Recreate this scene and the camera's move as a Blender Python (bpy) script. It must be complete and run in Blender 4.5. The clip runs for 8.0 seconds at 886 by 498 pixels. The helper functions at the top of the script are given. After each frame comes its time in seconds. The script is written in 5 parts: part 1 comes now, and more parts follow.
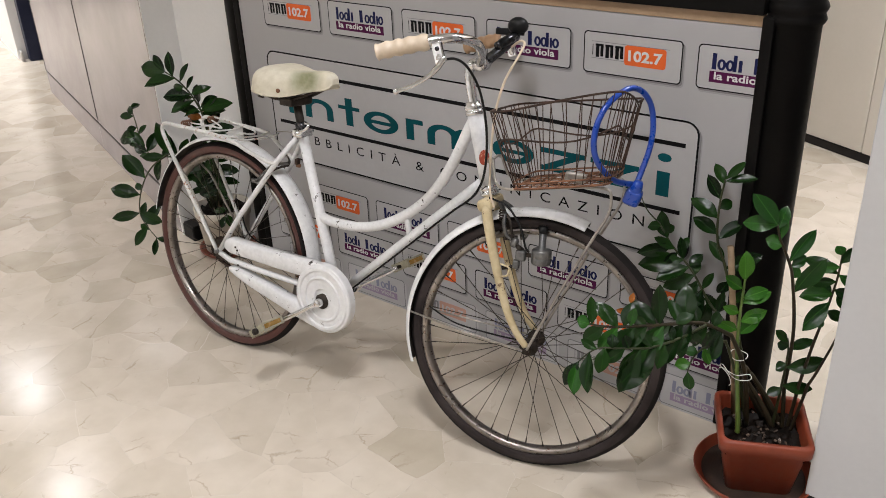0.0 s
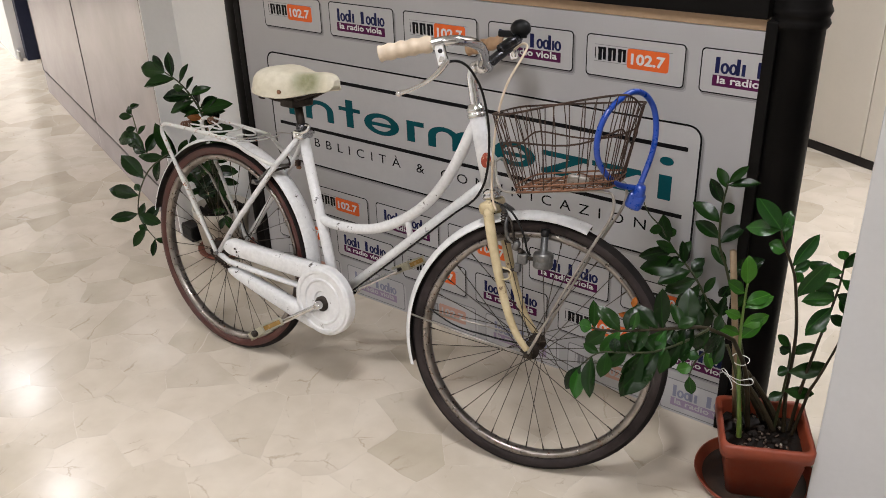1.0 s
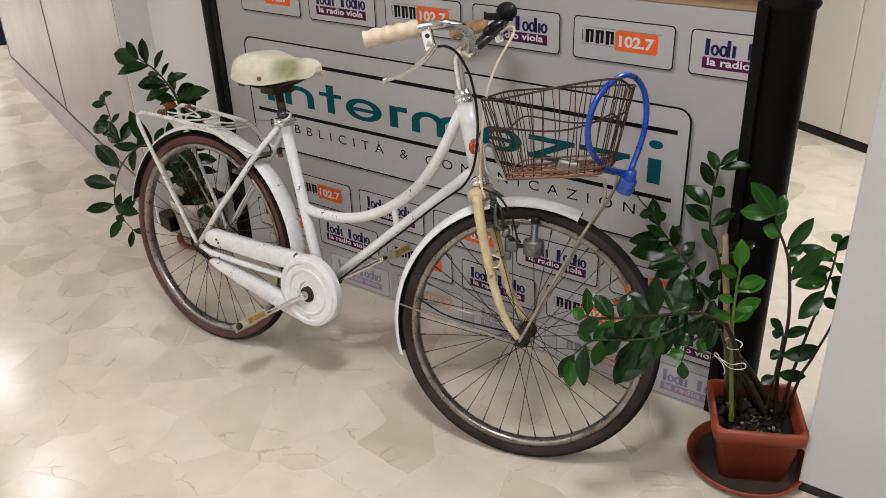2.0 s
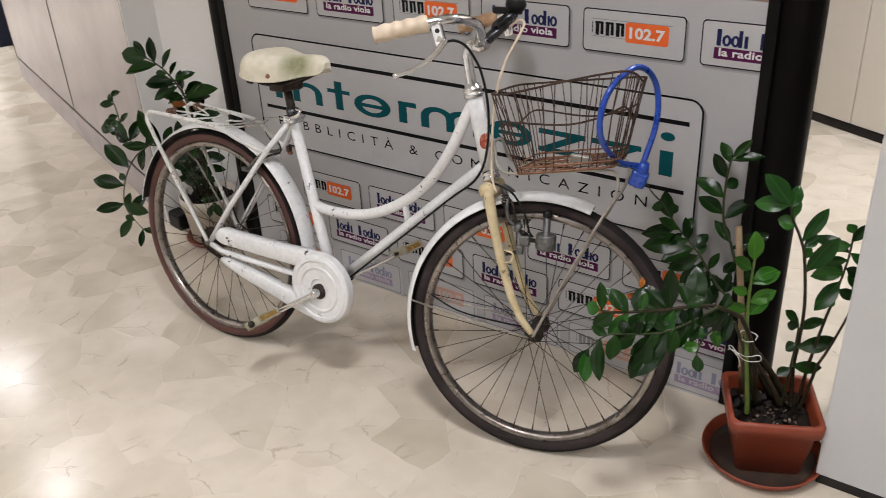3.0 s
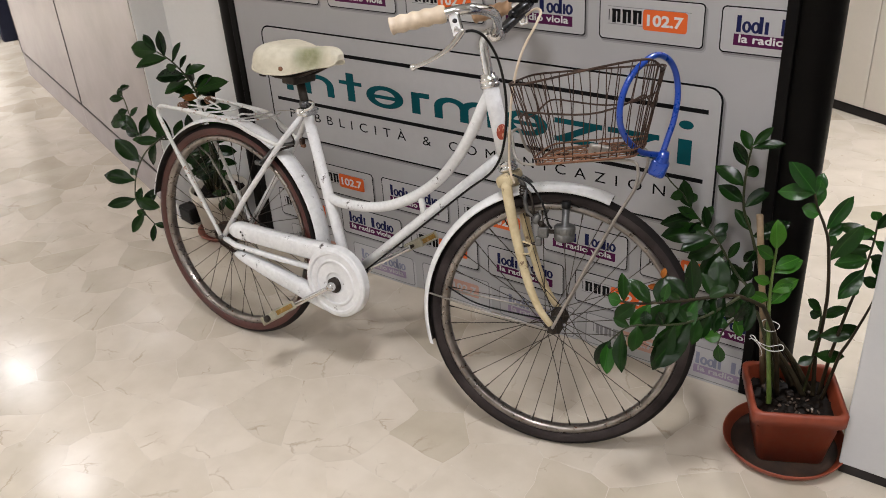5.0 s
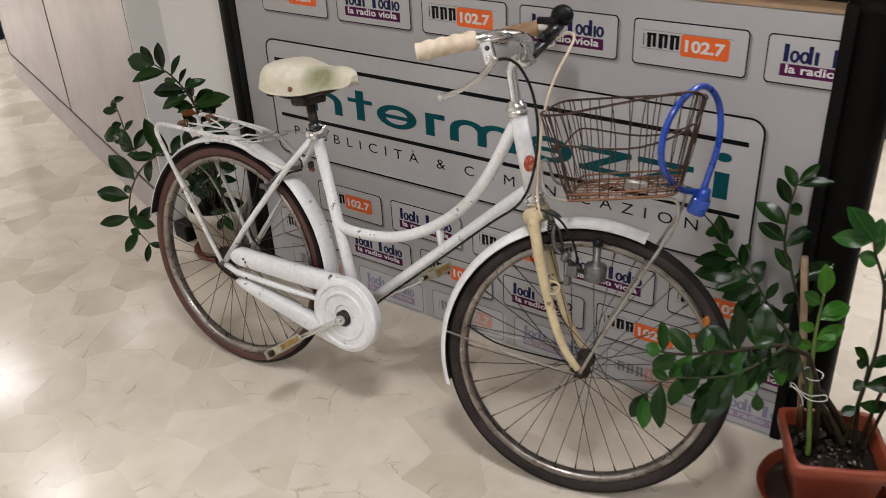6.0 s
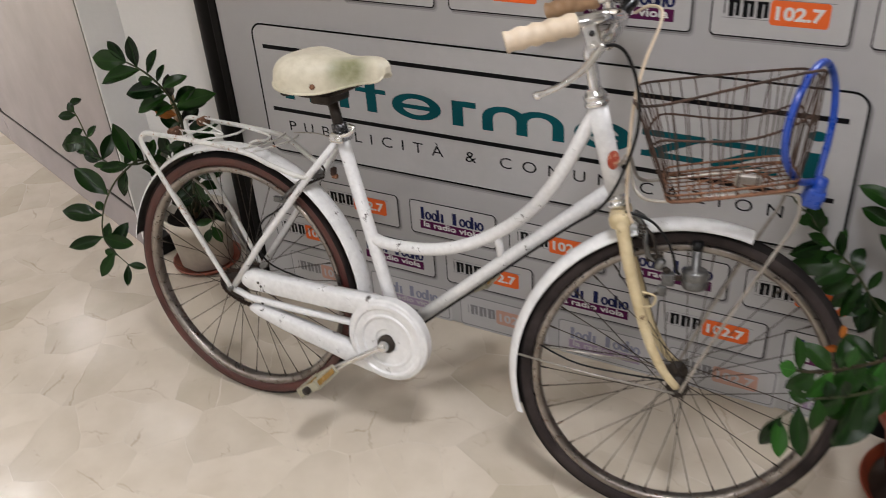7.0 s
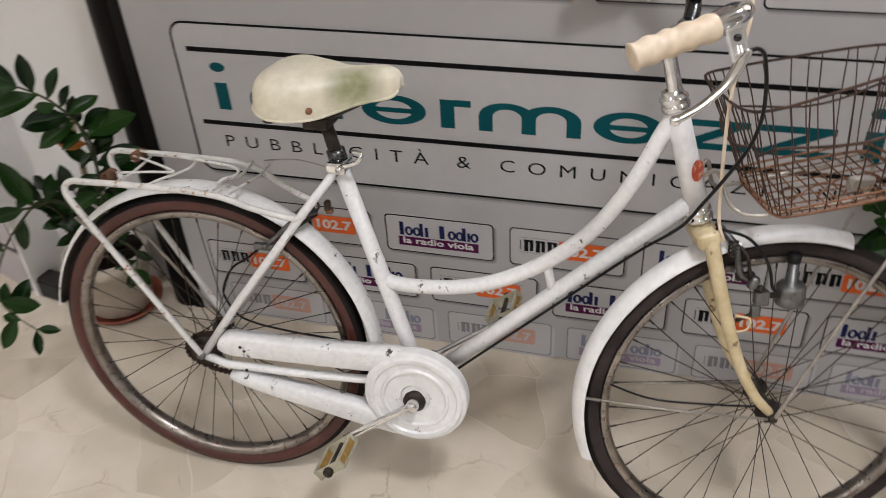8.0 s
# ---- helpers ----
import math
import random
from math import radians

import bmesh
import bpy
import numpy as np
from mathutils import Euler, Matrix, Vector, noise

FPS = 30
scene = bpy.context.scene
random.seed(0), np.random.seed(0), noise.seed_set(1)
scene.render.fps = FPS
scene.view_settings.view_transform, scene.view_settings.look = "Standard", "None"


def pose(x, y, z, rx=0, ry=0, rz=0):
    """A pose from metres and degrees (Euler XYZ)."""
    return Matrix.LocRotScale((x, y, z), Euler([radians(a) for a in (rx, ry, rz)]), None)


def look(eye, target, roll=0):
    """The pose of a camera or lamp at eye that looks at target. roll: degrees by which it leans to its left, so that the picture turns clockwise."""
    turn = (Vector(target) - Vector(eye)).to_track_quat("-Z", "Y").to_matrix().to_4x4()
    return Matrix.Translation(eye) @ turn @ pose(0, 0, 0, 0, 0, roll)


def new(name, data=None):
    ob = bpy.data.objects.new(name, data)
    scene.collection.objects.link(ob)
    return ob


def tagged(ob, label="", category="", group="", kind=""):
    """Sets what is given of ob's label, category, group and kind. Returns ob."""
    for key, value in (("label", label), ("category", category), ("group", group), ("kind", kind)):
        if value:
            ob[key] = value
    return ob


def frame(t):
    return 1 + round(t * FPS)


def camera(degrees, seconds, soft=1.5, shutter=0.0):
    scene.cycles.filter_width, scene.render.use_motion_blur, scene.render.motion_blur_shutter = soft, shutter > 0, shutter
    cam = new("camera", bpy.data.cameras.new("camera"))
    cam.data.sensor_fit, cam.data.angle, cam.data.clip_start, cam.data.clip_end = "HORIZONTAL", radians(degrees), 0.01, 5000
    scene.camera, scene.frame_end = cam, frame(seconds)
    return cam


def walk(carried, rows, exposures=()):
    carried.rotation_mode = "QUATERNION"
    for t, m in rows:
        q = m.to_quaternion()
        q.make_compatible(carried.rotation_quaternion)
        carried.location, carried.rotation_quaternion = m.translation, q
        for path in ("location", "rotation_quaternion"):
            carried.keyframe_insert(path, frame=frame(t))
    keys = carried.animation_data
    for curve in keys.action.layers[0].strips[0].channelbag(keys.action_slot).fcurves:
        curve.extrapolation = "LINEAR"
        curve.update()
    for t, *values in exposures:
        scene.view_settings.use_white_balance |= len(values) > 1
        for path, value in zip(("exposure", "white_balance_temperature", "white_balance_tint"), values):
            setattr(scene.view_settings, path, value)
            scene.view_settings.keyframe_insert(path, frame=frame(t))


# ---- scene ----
cam = camera(54.3, 8.0, soft=0.9, shutter=0.45)
PATH = [
    (0, (0.607, -1.861, 1.453), (-0.579, -0.377, 0.510), -2.4),
    (0.5, (0.603, -1.858, 1.454), (-0.574, -0.374, 0.507), -2.2),
    (1, (0.592, -1.862, 1.453), (-0.583, -0.376, 0.516), -2.0),
    (1.5, (0.569, -1.863, 1.447), (-0.565, -0.384, 0.482), -1.8),
    (1.7, (0.557, -1.847, 1.456), (-0.522, -0.415, 0.519), -1.9),
    (2.8, (0.530, -1.859, 1.454), (-0.520, -0.418, 0.515), -2.6),
    (3, (0.529, -1.850, 1.456), (-0.573, -0.391, 0.482), -3.2),
    (3.5, (0.533, -1.854, 1.451), (-0.600, -0.403, 0.495), -3.3),
    (4, (0.532, -1.855, 1.446), (-0.607, -0.412, 0.491), -3.2),
    (4.5, (0.516, -1.862, 1.451), (-0.593, -0.410, 0.477), -3.1),
    (4.7, (0.513, -1.863, 1.453), (-0.575, -0.466, 0.504), -4.0),
    (5.8, (0.378, -1.787, 1.470), (-0.576, -0.447, 0.530), -3.0),
    (6, (0.342, -1.771, 1.473), (-0.659, -0.413, 0.541), -2.9),
    (6.5, (0.168, -1.729, 1.465), (-0.652, -0.423, 0.512), -2.6),
    (7, (-0.057, -1.688, 1.458), (-0.789, -0.449, 0.562), -4.3),
    (7.5, (-0.272, -1.566, 1.475), (-0.890, -0.429, 0.613), -4.2),
    (8, (-0.545, -1.513, 1.464), (-0.895, -0.382, 0.587), -3.7),
]
walk(cam, [(t, look(eye, target, roll)) for t, eye, target, roll in PATH], exposures=((0.0, -0.22), (4.6, -0.22), (6.0, -0.32), (6.6, -0.32), (7.2, -0.23), (8.0, -0.20)))

# ---- light ----
world = bpy.data.worlds.new("room_world")
world.use_nodes = True
world.node_tree.nodes["Background"].inputs[0].default_value = (0.9, 0.95, 1.0, 1)
world.node_tree.nodes["Background"].inputs[1].default_value = 0.02
scene.world = world
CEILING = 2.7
# entries 4, 5, 9, 10 and 11 are unseen lamps added as fill
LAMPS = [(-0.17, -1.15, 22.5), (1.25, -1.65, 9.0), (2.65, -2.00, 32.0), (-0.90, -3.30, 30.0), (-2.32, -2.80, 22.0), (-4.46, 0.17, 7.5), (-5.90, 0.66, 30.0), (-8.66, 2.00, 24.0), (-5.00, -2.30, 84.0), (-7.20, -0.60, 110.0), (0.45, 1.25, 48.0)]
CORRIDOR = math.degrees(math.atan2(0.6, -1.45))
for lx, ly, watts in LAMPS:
    data = bpy.data.lights.new("ceiling_and_fill_lamp", "AREA")
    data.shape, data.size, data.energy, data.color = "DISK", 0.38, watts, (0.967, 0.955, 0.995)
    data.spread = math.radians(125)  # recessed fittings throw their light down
    lamp = new("ceiling_and_fill_lamp", data)
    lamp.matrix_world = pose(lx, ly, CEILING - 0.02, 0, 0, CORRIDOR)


# ---- materials ----
def nodes_of(name):
    m = bpy.data.materials.new(name)
    m.use_nodes = True
    nt = m.node_tree
    return m, nt, nt.nodes["Principled BSDF"]


def add_noise(nt, scale, detail=4.0, rough=0.6, source="Object", stretch=(1, 1, 1)):
    tc = nt.nodes.new("ShaderNodeTexCoord")
    mp = nt.nodes.new("ShaderNodeMapping")
    mp.inputs["Scale"].default_value = stretch
    nz = nt.nodes.new("ShaderNodeTexNoise")
    nz.inputs["Scale"].default_value, nz.inputs["Detail"].default_value, nz.inputs["Roughness"].default_value = scale, detail, rough
    nt.links.new(tc.outputs[source], mp.inputs[0])
    nt.links.new(mp.outputs[0], nz.inputs["Vector"])
    return nz.outputs["Fac"]


def ramp(nt, fac, stops):
    r = nt.nodes.new("ShaderNodeValToRGB")
    while len(r.color_ramp.elements) < len(stops):
        r.color_ramp.elements.new(0.5)
    for e, (p, c) in zip(r.color_ramp.elements, stops):
        e.position, e.color = p, (*c, 1) if len(c) == 3 else c
    nt.links.new(fac, r.inputs[0])
    return r.outputs[0]


def mix(nt, fac, a, b, mode="MIX"):
    m = nt.nodes.new("ShaderNodeMix")
    m.data_type, m.blend_type = "RGBA", mode
    for sock, val in ((m.inputs[0], fac), (m.inputs[6], a), (m.inputs[7], b)):
        if isinstance(val, bpy.types.NodeSocket):
            nt.links.new(val, sock)
        else:
            sock.default_value = val if isinstance(val, float) else (*val, 1)
    return m.outputs[2]


def bump(nt, bsdf, height, strength, dist=0.002):
    b = nt.nodes.new("ShaderNodeBump")
    b.inputs["Strength"].default_value, b.inputs["Distance"].default_value = strength, dist
    nt.links.new(height, b.inputs["Height"])
    nt.links.new(b.outputs[0], bsdf.inputs["Normal"])


def surface(name, low, high, scale=6.0, rough=0.5, metal=0.0, relief=0.0, fine=60.0, spots=None, spot_amount=0.35, coat=0.0, rough_var=0.12, gloss=0.5, grainy=0.86, spot_scale=0.0):
    """Two colours blended at a broad and a fine scale, with optional flecks of a third."""
    m, nt, b = nodes_of(name)
    broad, small = add_noise(nt, scale), add_noise(nt, fine, 3.0)
    col = mix(nt, ramp(nt, broad, ((0.3, (0, 0, 0)), (0.7, (1, 1, 1)))), low, high)
    grain = ramp(nt, small, ((0.3, (grainy, grainy, grainy)), (0.7, (1, 1, 1))))
    col = mix(nt, 1.0, col, grain, "MULTIPLY")
    if spots:
        fl = add_noise(nt, spot_scale or fine * 0.9, 6.0, 0.75)
        mask = ramp(nt, fl, ((1 - spot_amount, (0, 0, 0)), (1 - spot_amount + 0.04, (1, 1, 1))))
        col = mix(nt, mask, col, spots)
    nt.links.new(col, b.inputs["Base Color"])
    rr = nt.nodes.new("ShaderNodeMapRange")
    rr.inputs["To Min"].default_value, rr.inputs["To Max"].default_value = max(0.02, rough - rough_var), min(1, rough + rough_var)
    nt.links.new(small, rr.inputs["Value"])
    nt.links.new(rr.outputs[0], b.inputs["Roughness"])
    b.inputs["Metallic"].default_value = metal
    b.inputs["Coat Weight"].default_value = coat
    b.inputs["Specular IOR Level"].default_value = gloss
    if relief:
        bump(nt, b, small, relief)
    return m


def ink(name, colour, rough=0.45):
    return surface(name, tuple(c * 0.94 for c in colour), colour, 3.0, rough, 0, 0.0, 40.0, rough_var=0.05, gloss=0.07, grainy=0.96)


M = {
    "paint": surface("chipped_white_paint", (0.70, 0.704, 0.71), (0.79, 0.794, 0.80), 9.0, 0.38, 0, 0.15, 85.0, (0.05, 0.042, 0.038), 0.382, 0.2, spot_scale=38.0),
    "paint_clean": surface("white_enamel", (0.71, 0.714, 0.72), (0.80, 0.804, 0.81), 7.0, 0.33, 0, 0.1, 45.0, (0.12, 0.10, 0.085), 0.362, 0.3, spot_scale=30.0),
    "cream": surface("cream_enamel", (0.44, 0.345, 0.19), (0.66, 0.56, 0.36), 22.0, 0.42, 0, 0.15, 50.0, (0.15, 0.095, 0.05), 0.40, spot_scale=30.0),
    "chrome": surface("worn_chrome", (0.66, 0.665, 0.68), (0.86, 0.865, 0.88), 10.0, 0.13, 1.0, 0.05, 80.0),
    "steel": surface("dull_rim_steel", (0.17, 0.148, 0.132), (0.38, 0.35, 0.325), 14.0, 0.30, 1.0, 0.1, 70.0, (0.13, 0.060, 0.032), 0.40),
    "spoke": surface("tarnished_spoke_steel", (0.030, 0.022, 0.017), (0.105, 0.084, 0.066), 40.0, 0.5, 0.6, 0.0, 90.0),
    # greasy metal parts, and the painted shade inside the mudguards
    "greasy_and_shade": surface("greasy_metal_and_guard_shade", (0.02, 0.018, 0.016), (0.07, 0.055, 0.045), 25.0, 0.5, 0.5, 0.2, 90.0, gloss=0.2),
    "oily": surface("oily_rusty_steel", (0.012, 0.009, 0.008), (0.055, 0.032, 0.022), 40.0, 0.5, 0.4, 0.2, 120.0, gloss=0.2),
    "rust": surface("rusty_wire", (0.026, 0.016, 0.012), (0.092, 0.049, 0.032), 30.0, 0.7, 0.35, 0.3, 160.0),
    "rust_bright": surface("flaking_orange_rust", (0.10, 0.045, 0.025), (0.27, 0.125, 0.065), 30.0, 0.75, 0.1, 0.4, 160.0),
    "greywire": surface("dull_grey_wire", (0.28, 0.26, 0.23), (0.45, 0.42, 0.38), 30.0, 0.45, 0.6, 0.1, 120.0),
    "whitewire": surface("white_rack_enamel", (0.60, 0.60, 0.585), (0.72, 0.72, 0.70), 16.0, 0.4, 0, 0.1, 70.0, (0.25, 0.1, 0.04), 0.42),
    "tyre_black": surface("dusty_black_rubber", (0.009, 0.008, 0.008), (0.026, 0.022, 0.021), 8.0, 0.75, 0, 0.4, 90.0, gloss=0.08),
    "tyre_grey": surface("dusty_grey_brown_rubber", (0.020, 0.0155, 0.0150), (0.056, 0.045, 0.043), 9.0, 0.75, 0, 0.5, 110.0, gloss=0.1),
    "tyre_brown": surface("brown_gum_rubber", (0.042, 0.0098, 0.0072), (0.088, 0.0205, 0.014), 8.0, 0.38, 0, 0.3, 90.0),
    "grip": surface("yellowed_plastic", (0.58, 0.47, 0.34), (0.70, 0.59, 0.46), 14.0, 0.42, 0, 0.15, 60.0, (0.4, 0.27, 0.15), 0.3),
    "grip_tan": surface("tan_plastic", (0.33, 0.2, 0.11), (0.45, 0.29, 0.17), 14.0, 0.45, 0, 0.15, 60.0),
    "blackplastic": surface("black_plastic", (0.006, 0.006, 0.0065), (0.015, 0.015, 0.015), 8.0, 0.42, 0, 0.1, 60.0, gloss=0.15),
    "blue": surface("blue_vinyl_cable", (0.004, 0.040, 0.29), (0.008, 0.066, 0.42), 10.0, 0.3, 0, 0.05, 60.0, coat=0.3),
    # dark chrome of small fittings, and the far bar's reflection as a colour
    "dynamo": surface("dull_dark_zinc", (0.10, 0.10, 0.10), (0.22, 0.22, 0.215), 30.0, 0.42, 0.8, 0.2, 120.0),
    "darkchrome": surface("tarnished_chrome_and_reflection", (0.03, 0.03, 0.033), (0.10, 0.10, 0.105), 20.0, 0.25, 0.9, 0.1, 80.0),
    "amber": surface("amber_reflector", (0.27, 0.15, 0.03), (0.38, 0.23, 0.07), 20.0, 0.25, 0, 0.2, 90.0),
    "pedal": surface("yellowed_pedal_plastic", (0.29, 0.27, 0.19), (0.44, 0.41, 0.31), 20.0, 0.5, 0, 0.2, 80.0),
    "badge": surface("red_head_badge", (0.30, 0.035, 0.018), (0.42, 0.075, 0.035), 30.0, 0.4, 0, 0.1, 120.0, (0.55, 0.36, 0.24), 0.45),
    "card_shade": ink("card_grey_shadow", (0.21, 0.208, 0.212)),
    "card_halo": ink("card_pale_shadow", (0.33, 0.327, 0.333)),
    "black_ink": ink("black_ink", (0.006, 0.006, 0.007)),
    "teal": ink("teal_ink", (0.004, 0.072, 0.088)),
    "navy": ink("navy_ink", (0.014, 0.018, 0.075)),
    "purple": ink("purple_ink", (0.085, 0.012, 0.06)),
    "orange": ink("orange_ink", (0.75, 0.14, 0.035)),
    "pale": ink("pale_ink", (0.64, 0.64, 0.64)),
    "navy_pale": ink("faded_navy_ink", (0.24, 0.25, 0.33)),
    "purple_pale": ink("faded_purple_ink", (0.32, 0.25, 0.35)),
    "orange_pale": ink("faded_orange_ink", (0.52, 0.31, 0.25)),
    "black_pale": ink("faded_black_ink", (0.22, 0.22, 0.23)),
    "blackmetal": surface("black_powder_coat", (0.0042, 0.0038, 0.0036), (0.0085, 0.0076, 0.0072), 5.0, 0.5, 0, 0.1, 90.0, gloss=0.08),
    "woodstrip": surface("light_oak_edge_shaded", (0.30, 0.20, 0.115), (0.40, 0.275, 0.17), 4.0, 0.5, 0, 0.1, 40.0),
    "wall": surface("white_wall_paint", (0.70, 0.695, 0.68), (0.76, 0.755, 0.74), 1.5, 0.6, 0, 0.08, 80.0, grainy=0.97),
    "column": surface("off_white_column_paint", (0.76, 0.757, 0.755), (0.81, 0.807, 0.803), 1.5, 0.6, 0, 0.08, 80.0, grainy=0.97),
    "blockpaint": surface("white_laminate", (0.53, 0.533, 0.545), (0.58, 0.584, 0.595), 1.5, 0.42, 0, 0.03, 60.0, grainy=0.97),
    "creamdoor": surface("cream_laminate", (0.74, 0.685, 0.60), (0.79, 0.735, 0.65), 1.5, 0.4, 0, 0.02, 60.0, grainy=0.98),
    "ceiling": surface("ceiling_tile", (0.72, 0.72, 0.70), (0.78, 0.78, 0.76), 2.0, 0.8, 0, 0.2, 60.0, grainy=0.97),
    "laminate": surface("grey_taupe_laminate", (0.275, 0.244, 0.262), (0.375, 0.337, 0.356), 1.6, 0.15, 0, 0.0, 30.0, grainy=0.97, rough_var=0.01),
    "wall_tan": surface("beige_wall_paint", (0.40, 0.38, 0.355), (0.44, 0.42, 0.395), 1.5, 0.6, 0, 0.08, 80.0, grainy=0.97),
    "dark": surface("dark_plinth", (0.015, 0.013, 0.013), (0.035, 0.03, 0.03), 5.0, 0.45, 0, 0.1, 50.0, gloss=0.2),
    "navydoor": surface("dark_blue_door_paint", (0.012, 0.015, 0.035), (0.025, 0.03, 0.06), 4.0, 0.4, 0, 0.05, 50.0, gloss=0.2),
    "terracotta": surface("terracotta_plastic", (0.215, 0.037, 0.015), (0.29, 0.058, 0.023), 6.0, 0.48, 0, 0.1, 60.0),
    "beigepot": surface("beige_plastic", (0.50, 0.45, 0.38), (0.6, 0.55, 0.48), 6.0, 0.45, 0, 0.1, 60.0),
    "saucer_shaded": surface("brown_red_plastic_shaded", (0.17, 0.042, 0.022), (0.26, 0.070, 0.036), 8.0, 0.5, 0, 0.1, 60.0),
    "silt_and_shade": surface("brown_silt_and_shade", (0.020, 0.012, 0.008), (0.055, 0.028, 0.016), 18.0, 0.7, 0, 0.4, 90.0),
    "soil": surface("damp_potting_soil", (0.003, 0.0022, 0.0016), (0.013, 0.0078, 0.005), 30.0, 0.6, 0, 0.9, 90.0, (0.075, 0.042, 0.025), 0.34, gloss=0.12),
    "bark": surface("bark_and_grit", (0.022, 0.012, 0.007), (0.15, 0.10, 0.07), 60.0, 0.6, 0, 0.4, 120.0, (0.42, 0.40, 0.36), 0.42, spot_scale=22.0),
    "stem": surface("dark_green_stem", (0.020, 0.027, 0.010), (0.050, 0.055, 0.022), 20.0, 0.45, 0, 0.1, 90.0, gloss=0.25),
    "stem_green": surface("fresh_green_stem", (0.07, 0.13, 0.02), (0.13, 0.2, 0.04), 20.0, 0.4, 0, 0.1, 90.0),
    "stem_brown": surface("brown_woody_stem", (0.016, 0.014, 0.007), (0.046, 0.033, 0.017), 20.0, 0.55, 0, 0.2, 90.0, gloss=0.2),
    "bamboo": surface("dry_bamboo", (0.17, 0.11, 0.058), (0.36, 0.255, 0.15), 16.0, 0.55, 0, 0.2, 90.0),
    "string": surface("white_string", (0.66, 0.66, 0.64), (0.78, 0.78, 0.76), 30.0, 0.7, 0, 0.2, 120.0),
    "joint": surface("pale_floor_cement", (0.61, 0.55, 0.465), (0.66, 0.60, 0.515), 5.0, 0.2, 0, 0.0, 60.0),
}


def leaf_material(name, low, high):
    m, nt, b = nodes_of(name)
    info = nt.nodes.new("ShaderNodeObjectInfo")
    grain = add_noise(nt, 35.0, 4.0)
    base = mix(nt, info.outputs["Random"], low, high)
    m2 = mix(nt, 1.0, base, ramp(nt, grain, ((0.35, (0.72, 0.76, 0.7)), (0.7, (1, 1, 1)))), "MULTIPLY")
    tc, sep = nt.nodes.new("ShaderNodeTexCoord"), nt.nodes.new("ShaderNodeSeparateXYZ")
    nt.links.new(tc.outputs["Object"], sep.inputs[0])
    off = nt.nodes.new("ShaderNodeMath")
    off.operation = "ABSOLUTE"
    nt.links.new(sep.outputs["Y"], off.inputs[0])
    rib = ramp(nt, off.outputs[0], ((0.006, (0.14, 0.14, 0.14)), (0.020, (0, 0, 0))))
    m2 = mix(nt, rib, m2, tuple(min(1.0, 3.2 * c) for c in high))
    nt.links.new(m2, b.inputs["Base Color"])
    b.inputs["Roughness"].default_value = 0.20
    b.inputs["Specular IOR Level"].default_value = 0.22
    bump(nt, b, grain, 0.15)
    return m


M["leaf"] = leaf_material("glossy_dark_leaf", (0.003, 0.013, 0.0025), (0.012, 0.042, 0.006))
M["leaf_mid"] = leaf_material("glossy_green_leaf", (0.009, 0.045, 0.007), (0.028, 0.105, 0.015))
M["leaf_bright"] = leaf_material("young_bright_leaf", (0.024, 0.10, 0.010), (0.055, 0.165, 0.018))
M["leaf_yellow"] = leaf_material("yellowing_leaf", (0.16, 0.15, 0.02), (0.36, 0.09, 0.02))


